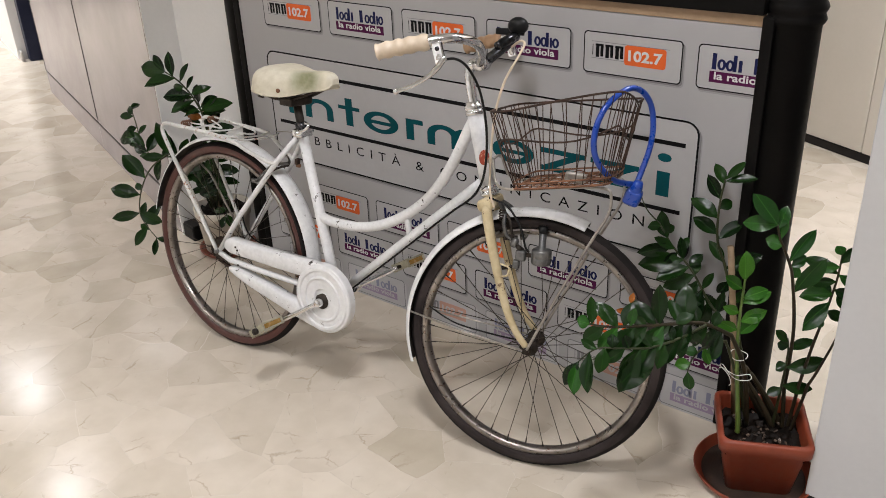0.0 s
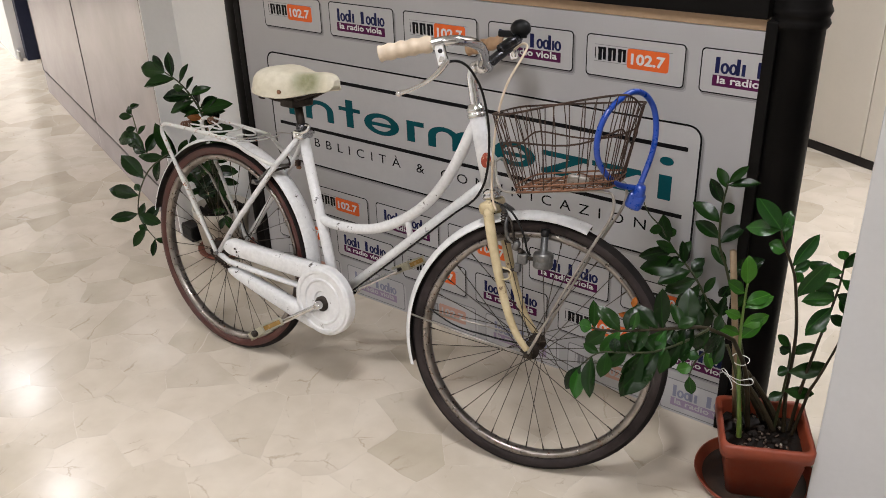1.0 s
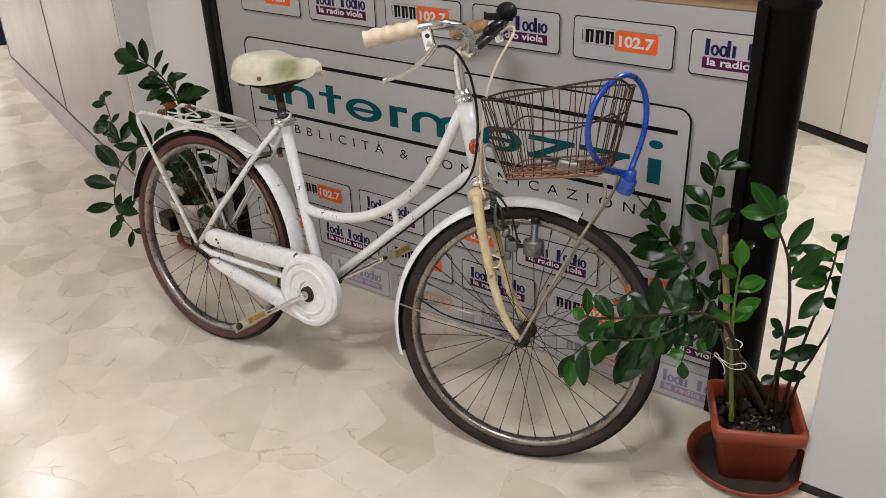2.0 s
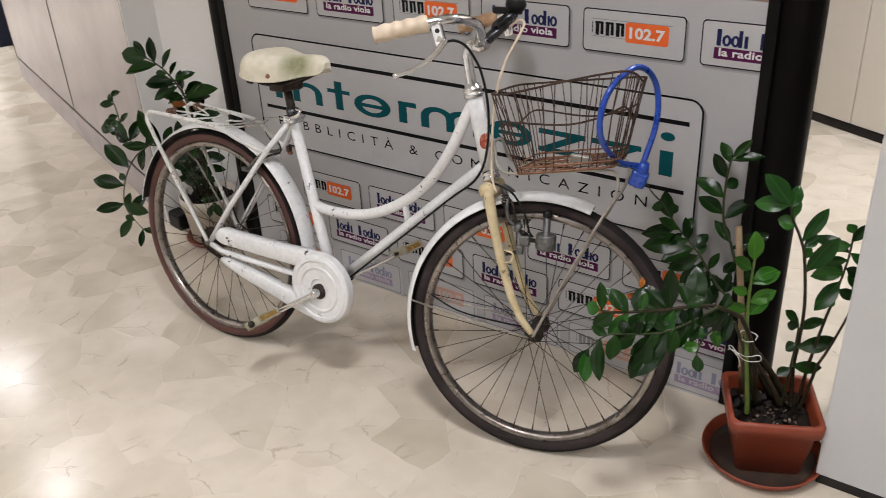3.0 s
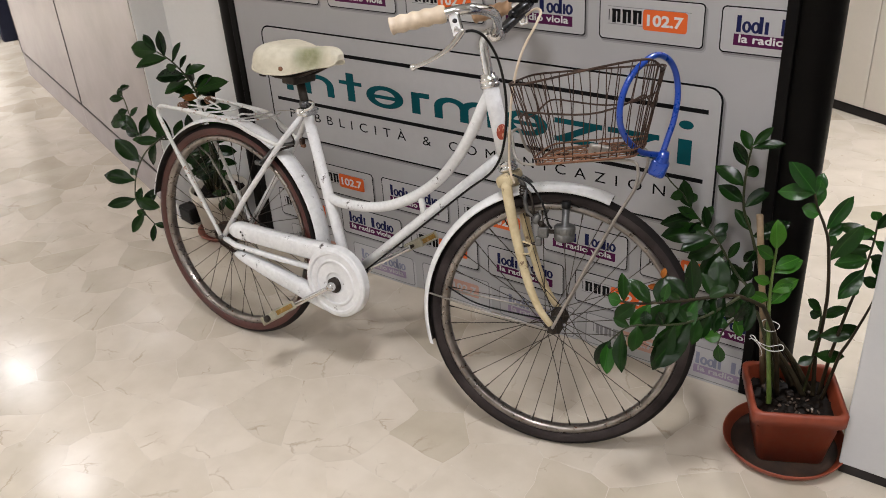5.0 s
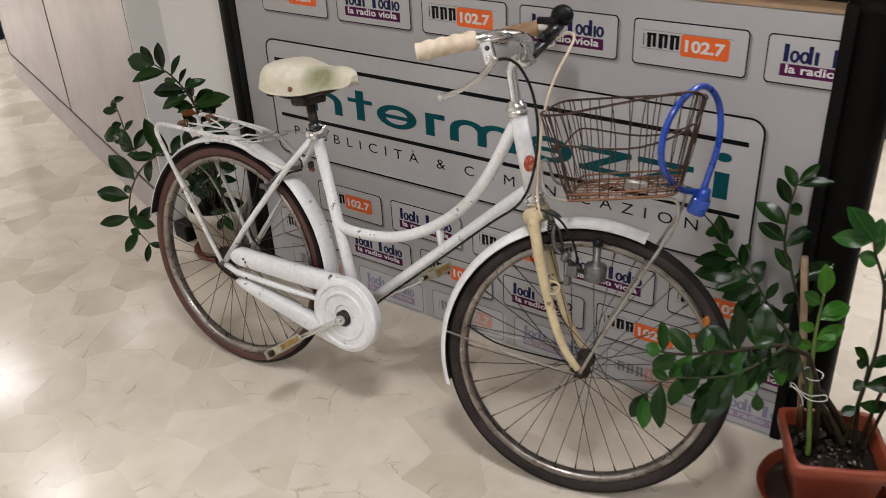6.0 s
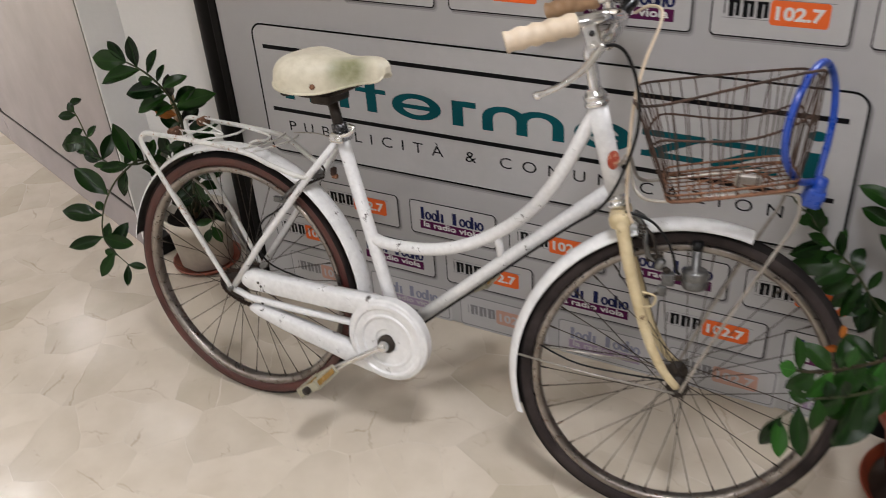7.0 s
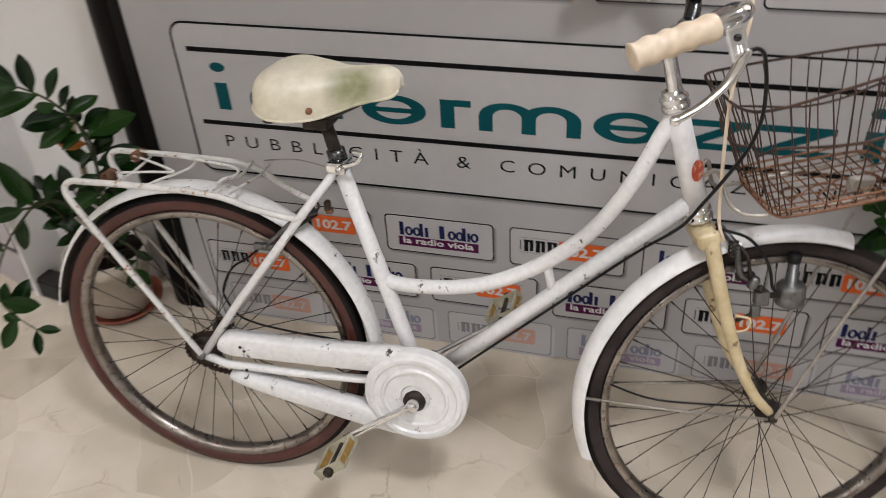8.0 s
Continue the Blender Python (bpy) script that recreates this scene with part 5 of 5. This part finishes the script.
right = thing("potted_plant", pose(PC[0], PC[1], 0, 0, 0, 25.5), "glossy green plant in a square terracotta plastic pot beside the counter", "potted plant", "potted plants")
inv = pose(PC[0], PC[1], 0, 0, 0, 25.5).inverted()


def square_pot(half_top, half_bot, height, wall, base):
    """Tapered square pot with a thick rounded rim."""
    g = Geo()
    rings = [(half_bot, base), (half_bot + (half_top - half_bot) * 0.78, base + (height - base) * 0.80), (half_top + 0.004, base + (height - base) * 0.80), (half_top + 0.005, height - 0.004), (half_top + 0.001, height), (half_top - wall, height), (half_top - wall - 0.002, height - 0.006), (half_bot + (half_top - half_bot) * 0.7 - wall, height - 0.04)]
    V, F, k = [], [], 24
    for h, z in rings:
        r = 0.02
        for cx, cy, a in ((h - r, h - r, 0), (-h + r, h - r, 90), (-h + r, -h + r, 180), (h - r, -h + r, 270)):
            for i in range(6):
                t = math.radians(a + 90 * i / 5)
                V.append((cx + r * math.cos(t), cy + r * math.sin(t), z))
    for i in range(len(rings) - 1):
        for j in range(k):
            F.append((i * k + j, i * k + (j + 1) % k, (i + 1) * k + (j + 1) % k, (i + 1) * k + j))
    F.append(tuple(range(k - 1, -1, -1)))
    return g.add(V, F)


part("pot", square_pot(0.098, 0.074, 0.168, 0.006, 0.010), "terracotta", right, "square terracotta-coloured plastic pot")
part("saucer", lathe([(0.0, 0.0), (0.112, 0.0), (0.128, 0.014), (0.136, 0.028), (0.139, 0.030), (0.140, 0.026), (0.132, 0.012), (0.114, 0.004), (0.110, 0.006), (0.0, 0.006)], 48), "terracotta", right, "round terracotta-coloured saucer", pose(-0.005, -0.005, 0.0))
# dried earth, with the shade round the pot's foot put into its colour
part("dirt", lathe([(0.0, 0.0075), (0.06, 0.0085), (0.100, 0.0075), (0.115, 0.0075), (0.120, 0.0105)], 40), "silt_and_shade", right, "dried earth in the saucer, darkened for the shade there", pose(-0.005, -0.005, 0.0))


def soil_mesh(half, z, seed, square=True, n=14):
    g = Geo()
    rs = random.Random(seed)
    V, F = [], []
    for i in range(n + 1):
        for j in range(n + 1):
            x, y = (2 * i / n - 1), (2 * j / n - 1)
            if not square:
                q = max(abs(x), abs(y)) or 1
                l = math.hypot(x, y) or 1
                x, y = x * q / l, y * q / l
            V.append((x * half, y * half, z + rs.uniform(-0.008, 0.010)))
    for i in range(n):
        for j in range(n):
            a = i * (n + 1) + j
            F.append((a, a + n + 1, a + n + 2, a + 1))
    g.add(V, F)
    for _ in range(26):
        s = rs.uniform(0.006, 0.012)
        ball(s, (rs.uniform(-0.75, 0.75) * half * 0.9, rs.uniform(-0.75, 0.75) * half * 0.9, z + 0.006), g, 0, 0.6, 7)
    return g


part("soil", soil_mesh(0.086, 0.124, 3), "soil", right, "dark lumpy potting soil")
rs = random.Random(21)
g = Geo()
for _ in range(34):
    q = pose(rs.uniform(-0.066, 0.066), rs.uniform(-0.066, 0.066), 0.137, rs.uniform(-40, 40), rs.uniform(-40, 40), rs.uniform(0, 360))
    box((rs.uniform(0.004, 0.013), rs.uniform(0.003, 0.007), rs.uniform(0.002, 0.005)), (0, 0, 0), 0.0008, g, 0, q, 1)
grit = part("bark_chip", g, "bark", right, "pale and brown bark chips and grit")
tagged(grit, "pale and brown bark chips and grit", "", "", "stuff")

# tall stalk by the post
stalk(right, inv, [(0.10, -0.07, 0.13)],
      [(0.090, -0.080, 0.247), (0.047, -0.050, 0.358), (0.006, -0.045, 0.481), (-0.021, -0.045, 0.550), (-0.023, -0.050, 0.642), (-0.016, -0.050, 0.703)],
      [(0.94, -31, 0.050), (1.00, 34, 0.055), (0.97, 76, 0.067), (0.83, -37, 0.063), (0.71, -41, 0.075), (0.63, -40, 0.067), (0.77, 58, 0.036), (0.60, 66, 0.074), (0.40, 89, 0.086), (0.43, -12, 0.062), (0.34, -128, 0.037), (0.26, 47, 0.038)],
      0.0055, rng, "leaf", "stem")
# bright tall stalk
stalk(right, inv, [(0.20, -0.09, 0.13)],
      [(0.190, -0.090, 0.245), (0.199, -0.120, 0.343), (0.205, -0.160, 0.454), (0.202, -0.220, 0.591), (0.194, -0.245, 0.644), (0.178, -0.260, 0.689), (0.170, -0.265, 0.720)],
      [(1.00, -19, 0.078), (1.00, -64, 0.064), (0.94, 43, 0.054), (0.83, 30, 0.056), (0.78, -45, 0.034), (0.64, 60, 0.078), (0.58, 83, 0.037), (0.44, 50, 0.093), (0.50, 51, 0.030)],
      0.0055, rng, "leaf_mid", "stem_brown")
# stalk by the partition
stalk(right, inv, [(0.21, -0.08, 0.13)],
      [(0.223, -0.100, 0.264), (0.241, -0.120, 0.388), (0.255, -0.130, 0.470), (0.267, -0.130, 0.562), (0.267, -0.120, 0.624)],
      [(0.81, -58, 0.074), (0.75, -98, 0.058), (0.67, -99, 0.071), (0.61, -139, 0.080), (0.50, -141, 0.026), (0.89, 38, 0.040), (0.81, 124, 0.049), (0.69, 103, 0.034), (0.97, -27, 0.022), (0.64, -43, 0.048), (0.86, -98, 0.049), (0.56, 109, 0.039)],
      0.005, rng, "leaf_mid", "stem_brown", "leaf")
# bare stalk
stalk(right, inv, [(0.22, -0.09, 0.13)],
      [(0.242, -0.100, 0.272), (0.264, -0.115, 0.343), (0.290, -0.120, 0.449), (0.287, -0.120, 0.496)],
      [(1.00, -7, 0.033), (0.78, 22, 0.034)],
      0.0045, rng, "leaf_mid", "stem_brown")
# short stalk
stalk(right, inv, [(0.18, -0.10, 0.13)],
      [(0.187, -0.110, 0.221), (0.194, -0.125, 0.313), (0.195, -0.130, 0.369), (0.190, -0.130, 0.397)],
      [(0.36, 81, 0.084), (0.42, -114, 0.027), (0.17, 96, 0.071), (0.14, -126, 0.034), (0.67, 62, 0.059), (0.86, -41, 0.037), (0.72, -61, 0.026)],
      0.004, rng, "leaf", "stem")
# stalk behind the wheel
stalk(right, inv, [(0.12, -0.11, 0.13), (0.09, -0.11, 0.25)],
      [(0.065, -0.100, 0.328), (0.026, -0.080, 0.363), (-0.019, -0.060, 0.388), (-0.072, -0.050, 0.453), (-0.131, -0.040, 0.501), (-0.171, -0.035, 0.549)],
      [(0.97, -58, 0.032), (0.91, 89, 0.028), (0.86, 4, 0.068), (0.77, -29, 0.058), (0.74, 69, 0.045), (0.80, -68, 0.086), (0.69, -58, 0.105), (0.69, 24, 0.055), (0.63, -69, 0.083), (0.63, 70, 0.043), (0.57, 31, 0.041), (0.57, -81, 0.080), (0.51, -86, 0.076), (0.49, 59, 0.048), (0.54, -127, 0.083), (0.43, -81, 0.061), (0.34, 105, 0.034), (0.40, -131, 0.072), (0.29, 52, 0.055), (0.26, -125, 0.067), (0.74, -90, 0.041), (0.49, -133, 0.084), (0.46, 168, 0.059)],
      0.005, rng, "leaf", "stem")
# spray across the wheel
stalk(right, inv, [(0.13, -0.13, 0.13), (0.115, -0.16, 0.30)],
      [(0.094, -0.220, 0.417), (0.058, -0.300, 0.475), (0.020, -0.360, 0.492), (-0.020, -0.410, 0.499), (-0.084, -0.460, 0.500), (-0.122, -0.475, 0.502)],
      [(0.97, 5, 0.028), (0.94, 83, 0.058), (0.83, -40, 0.055), (0.74, 55, 0.065), (0.74, -50, 0.065), (0.71, 108, 0.053), (0.69, 104, 0.044), (0.66, -47, 0.087), (0.60, 42, 0.042), (0.60, -40, 0.069), (0.54, 55, 0.068), (0.51, 88, 0.085), (0.49, -52, 0.100), (0.43, -36, 0.061), (0.40, 135, 0.041), (0.37, 76, 0.054), (0.34, -52, 0.080), (0.31, 82, 0.080), (0.29, -65, 0.070), (0.23, 58, 0.043), (0.17, -74, 0.056), (0.14, 95, 0.035), (0.11, -87, 0.056), (0.09, -97, 0.064)],
      0.006, rng, "leaf", "stem_brown", "leaf_mid")
# drooping side shoot
stalk(right, inv, [],
      [(0.064, -0.300, 0.474), (0.035, -0.360, 0.463), (0.000, -0.420, 0.459), (-0.043, -0.460, 0.461), (-0.092, -0.490, 0.459), (-0.131, -0.500, 0.415)],
      [(1.00, -31, 0.065), (0.97, -9, 0.063), (0.86, -41, 0.083), (0.80, 49, 0.036), (0.74, -81, 0.053), (0.69, 91, 0.028), (0.60, -37, 0.054), (0.57, 70, 0.031), (0.49, -59, 0.106), (0.43, -31, 0.074), (0.40, 64, 0.040), (0.37, -37, 0.113), (0.31, -59, 0.054), (0.26, 75, 0.036), (0.23, -43, 0.055), (0.17, -52, 0.047), (0.11, -83, 0.032)],
      0.0035, rng, "leaf", "stem", "leaf_mid")
# hanging twig
stalk(right, inv, [(0.12, -0.15, 0.14), (0.10, -0.18, 0.30)],
      [(0.077, -0.200, 0.386), (0.042, -0.220, 0.369), (0.019, -0.230, 0.336), (0.011, -0.235, 0.297)],
      [(1.00, -18, 0.048), (0.78, 61, 0.035), (0.53, 65, 0.028), (0.28, 65, 0.034), (0.39, -74, 0.037), (0.11, -44, 0.049)],
      0.004, rng, "leaf_mid", "stem", "leaf_bright")
stem_with_leaves(right, inv, [(0.125, -0.18, 0.14), (0.12, -0.18, 0.19), (0.101, -0.18, 0.339), (0.092, -0.17, 0.435), (0.093, -0.17, 0.534)], 0.0054, 8, 0.066, 0.66, rng, "leaf_bright", "stem_green", 0.0)
stem_with_leaves(right, inv, [(-0.05, -0.39, 0.475), (-0.06, -0.40, 0.50), (-0.065, -0.40, 0.53)], 0.002, 3, 0.034, 0.3, rng, "leaf_yellow", "stem")
for tx, ty in ((0.13, -0.10), (0.15, -0.08), (0.17, -0.10), (0.16, -0.12)):
    part("stem", tube(curve([inv @ Vector((tx + 0.02, ty + 0.02, 0.13)), inv @ Vector((tx - 0.01, ty, 0.20)), inv @ Vector((tx - 0.05, ty - 0.02, 0.27))], 10), lambda t: 0.008 - 0.004 * t, 8), "stem_brown", right)
part("stem", tube(curve([inv @ Vector(p) for p in ((-0.171, -0.035, 0.549), (-0.200, -0.036, 0.572), (-0.216, -0.038, 0.596), (-0.222, -0.040, 0.618))], 12), lambda t: 0.0022 - 0.0012 * t, 6), "stem", right)
part("stake", tube([inv @ Vector(p) for p in ((0.088, -0.10, 0.12), (0.066, -0.105, 0.33), (0.035, -0.115, 0.575))], lambda t: 0.0068 + 0.0008 * math.sin(t * 40), 9), "bamboo", right, "dry bamboo stake")
KNOT = Vector((0.100, -0.185, 0.296))
part("string", tube(curve([inv @ KNOT.lerp(Vector(q), 0.72) for q in ((0.045, -0.16, 0.285), (0.06, -0.175, 0.300), (0.085, -0.18, 0.296), (0.115, -0.19, 0.300), (0.150, -0.19, 0.318), (0.155, -0.19, 0.300), (0.12, -0.195, 0.288), (0.09, -0.185, 0.290), (0.06, -0.175, 0.312), (0.05, -0.17, 0.302), (0.08, -0.18, 0.288), (0.095, -0.185, 0.262), (0.09, -0.185, 0.250))], 48), 0.0010, 5), "string", right, "white string tied in a bow")
part("string", tube(curve([inv @ Vector(q) for q in ((0.12, -0.19, 0.345), (0.10, -0.192, 0.340), (0.085, -0.18, 0.345), (0.09, -0.165, 0.35), (0.12, -0.17, 0.35))], 24, True), 0.0010, 5), "string", right)

LC = (-1.915, -0.028)
left = thing("potted_plant", pose(LC[0], LC[1], 0), "glossy green plant in a round beige pot beside the column", "potted plant", "potted plants")
linv = pose(LC[0], LC[1], 0).inverted()
part("pot", lathe([(0.0, 0.012), (0.078, 0.012), (0.082, 0.016), (0.098, 0.150), (0.104, 0.151), (0.106, 0.186), (0.103, 0.189), (0.098, 0.186), (0.094, 0.150), (0.0, 0.145)], 48), "beigepot", left, "round beige plastic pot")
# this saucer's colour is darkened to include the shade beside the column
part("saucer", lathe([(0.0, 0.0), (0.088, 0.0), (0.103, 0.022), (0.108, 0.024), (0.105, 0.014), (0.090, 0.003), (0.0, 0.008)], 40), "saucer_shaded", left, "brown-red plastic saucer, coloured dark for the shade it stands in")
part("soil", soil_mesh(0.093, 0.166, 5, False), "soil", left)
# leaning stalk
stalk(left, linv, [(-1.94, -0.03, 0.16)],
      [(-1.824, -0.100, 0.311), (-1.745, -0.160, 0.494), (-1.697, -0.200, 0.603), (-1.695, -0.225, 0.676), (-1.716, -0.255, 0.739), (-1.755, -0.275, 0.772)],
      [(1.00, -28, 0.091), (1.00, 21, 0.070), (0.89, 53, 0.076), (0.80, 75, 0.066), (0.86, -46, 0.095), (0.74, -62, 0.044), (0.66, -62, 0.090), (0.60, -87, 0.087), (0.66, 86, 0.067), (0.71, 69, 0.049), (0.49, 71, 0.101), (0.46, 68, 0.073), (0.51, -113, 0.055), (0.34, 28, 0.066), (0.37, -137, 0.045), (0.29, 64, 0.103), (0.23, -129, 0.055), (0.63, -73, 0.038)],
      0.0055, rng, "leaf", "stem")
# side sprig
stalk(left, linv, [(-1.95, -0.03, 0.16)],
      [(-1.851, -0.120, 0.355), (-1.863, -0.180, 0.436), (-1.888, -0.230, 0.447), (-1.989, -0.240, 0.441), (-2.060, -0.220, 0.484), (-2.121, -0.190, 0.534), (-2.166, -0.170, 0.557)],
      [(1.00, 84, 0.037), (0.89, 4, 0.036), (0.86, -49, 0.049), (0.75, -85, 0.033), (0.69, 82, 0.044), (0.67, -57, 0.103), (0.61, -50, 0.070), (0.56, 10, 0.068), (0.53, 83, 0.077), (0.47, -22, 0.046), (0.42, -17, 0.050), (0.36, -9, 0.076), (0.31, 72, 0.122), (0.25, 81, 0.081), (0.22, 115, 0.062), (0.39, 124, 0.043), (0.53, -22, 0.068)],
      0.0045, rng, "leaf", "stem")
# trailing shoot
stalk(left, linv, [(-1.96, -0.04, 0.16)],
      [(-1.901, -0.140, 0.373), (-1.867, -0.220, 0.459), (-1.864, -0.280, 0.458), (-1.884, -0.320, 0.426), (-1.933, -0.335, 0.348), (-1.962, -0.340, 0.258), (-1.947, -0.330, 0.203), (-1.912, -0.325, 0.168)],
      [(0.49, 100, 0.110), (0.60, 80, 0.110), (0.57, 116, 0.028), (0.71, 70, 0.092), (0.71, -70, 0.083), (0.77, -142, 0.062), (0.83, -110, 0.090), (0.86, 66, 0.079), (1.00, 48, 0.060), (1.00, -30, 0.052), (0.89, 154, 0.041), (0.29, -25, 0.076)],
      0.004, rng, "leaf", "stem")
# leafy stalk
stalk(left, linv, [(-1.93, -0.03, 0.16)],
      [(-1.847, -0.080, 0.255), (-1.786, -0.120, 0.369), (-1.760, -0.150, 0.447), (-1.756, -0.170, 0.485)],
      [(0.94, -43, 0.047), (0.86, 95, 0.055), (0.72, -104, 0.077), (0.64, 93, 0.059), (0.53, -121, 0.090), (0.42, 78, 0.077), (0.33, -137, 0.083), (0.22, 56, 0.070), (0.14, -135, 0.087), (0.11, 77, 0.051), (0.64, -154, 0.061), (0.31, 148, 0.064)],
      0.005, rng, "leaf", "stem")
# low shoot
stalk(left, linv, [(-1.92, -0.03, 0.16)],
      [(-1.841, -0.060, 0.249), (-1.765, -0.100, 0.259), (-1.742, -0.130, 0.243), (-1.750, -0.140, 0.223)],
      [(1.00, -14, 0.050), (0.86, -69, 0.054), (0.61, 77, 0.054), (0.39, -20, 0.047), (0.19, -170, 0.038)],
      0.004, rng, "leaf", "stem")
# inner stalk
stalk(left, linv, [(-1.96, -0.02, 0.16)],
      [(-1.926, -0.060, 0.229), (-1.925, -0.100, 0.355), (-1.928, -0.120, 0.425)],
      [(0.94, -33, 0.048), (0.86, 65, 0.046), (0.64, -80, 0.057), (0.50, 77, 0.052), (0.39, -96, 0.069), (0.28, 95, 0.051), (0.78, -144, 0.055), (0.19, -103, 0.064), (0.44, -164, 0.051)],
      0.005, rng, "leaf", "stem")
for pts, n, size, start in (
        ([(-1.93, -0.03, 0.16), (-1.87, -0.10, 0.33), (-1.84, -0.14, 0.44)], 14, 0.078, 0.3),
        ([(-1.95, -0.04, 0.16), (-1.91, -0.09, 0.29), (-1.90, -0.12, 0.39)], 12, 0.075, 0.35),
        ([(-1.92, -0.03, 0.16), (-1.80, -0.10, 0.35), (-1.73, -0.17, 0.54), (-1.715, -0.20, 0.66)], 12, 0.080, 0.52)):
    stem_with_leaves(left, linv, pts, 0.005, n, size, start, rng, "leaf", "stem", 0.1)
part("stake", tube([linv @ Vector(p) for p in ((-1.91, -0.04, 0.14), (-1.80, -0.12, 0.62))], 0.007, 9), "bamboo", left, "dry bamboo stake")

floor_box = thing("floor_box", pose(-2.115, -0.030, 0, 0, 0, -10), "small black plastic box on the floor beside the beige pot", "floor box")
part("body", box((0.085, 0.055, 0.058), (0, 0, 0.029), 0.006), "blackplastic", floor_box)
part("lid", box((0.078, 0.048, 0.004), (0, 0, 0.0602), 0.0015), "dark", floor_box)


# ---- the marble floor ----
floor = part("floor", box((16, 12, 0.1), (0, 0, 0), 0), "joint")
floor.matrix_world = pose(-3.0, 0.5, -0.0503)
tagged(floor, "polished floor of irregular cream marble pieces with pale cement joints", "floor", "", "structure")


def clip_poly(poly, px, py, nx, ny):
    """The part of a polygon on the near side of a line."""
    out = []
    for i, a in enumerate(poly):
        b = poly[(i + 1) % len(poly)]
        da, db = (a[0] - px) * nx + (a[1] - py) * ny, (b[0] - px) * nx + (b[1] - py) * ny
        if da <= 0:
            out.append(a)
        if da * db < 0:
            t = da / (da - db)
            out.append((a[0] + (b[0] - a[0]) * t, a[1] + (b[1] - a[1]) * t))
    return out


def wander(x, y):
    """Bends straight edges into hand-cut ones; the same place always moves the same way."""
    return (x + 0.004 * math.sin(23 * x + 11 * y + 1.3) + 0.004 * math.sin(47 * y - 31 * x), y + 0.004 * math.sin(27 * y - 13 * x + 0.4) + 0.004 * math.sin(43 * x + 29 * y + 2.0))


def slabs(x0, y0, x1, y1, cell, seed):
    rs = random.Random(seed)
    nx, ny = round((x1 - x0) / cell), round((y1 - y0) / cell)
    pts = {}
    for i in range(-1, nx + 1):
        for j in range(-1, ny + 1):
            q = (x0 + (i + 0.5 + rs.uniform(-0.48, 0.48)) * cell, y0 + (j + 0.5 + rs.uniform(-0.48, 0.48)) * cell)
            if rs.random() > 0.10:
                pts[i, j] = q
    for (i, j), p in pts.items():
        c = cell * 1.7
        poly = [(p[0] - c, p[1] - c), (p[0] + c, p[1] - c), (p[0] + c, p[1] + c), (p[0] - c, p[1] + c)]
        gap = rs.uniform(0.0002, 0.0017)
        for di in range(-3, 4):
            for dj in range(-3, 4):
                q = pts.get((i + di, j + dj))
                if q and (di or dj):
                    dx, dy = q[0] - p[0], q[1] - p[1]
                    l = math.hypot(dx, dy)
                    poly = clip_poly(poly, p[0] + dx / 2 - dx / l * gap, p[1] + dy / 2 - dy / l * gap, dx / l, dy / l)
        if len(poly) > 2:
            out = []
            for a, b in zip(poly, poly[1:] + poly[:1]):
                n = max(1, round(math.hypot(b[0] - a[0], b[1] - a[1]) / 0.05))
                out += [wander(a[0] + (b[0] - a[0]) * k / n, a[1] + (b[1] - a[1]) * k / n) for k in range(n)]
            yield p, out


def slab_geo(poly, origin, g):
    n = len(poly)
    top = [(x - origin[0], y - origin[1], 0.0) for x, y in poly]
    low = [(x - origin[0], y - origin[1], -0.0003) for x, y in poly]
    g.add(top + low, [tuple(range(n))] + [(i, n + i, n + (i + 1) % n, (i + 1) % n) for i in range(n)], 0, False)
    return g


rest = Geo()
count = 0
for p, poly in slabs(-9.8, -3.6, 3.0, 4.6, 0.158, 8):
    if -2.6 < p[0] < 0.35 and -1.35 < p[1] < 0.15 and count < 290:
        count += 1
        ob = part("marble_piece", slab_geo(poly, p, Geo()), "marble", floor, "", floor.matrix_world.inverted() @ pose(p[0], p[1], 0))
    else:
        slab_geo(poly, (-3.0, 0.5), rest)
ob = part("marble_pieces", rest, "marble", floor, "", floor.matrix_world.inverted() @ pose(-3.0, 0.5, 0))
tagged(ob, "", "", "", "stuff")
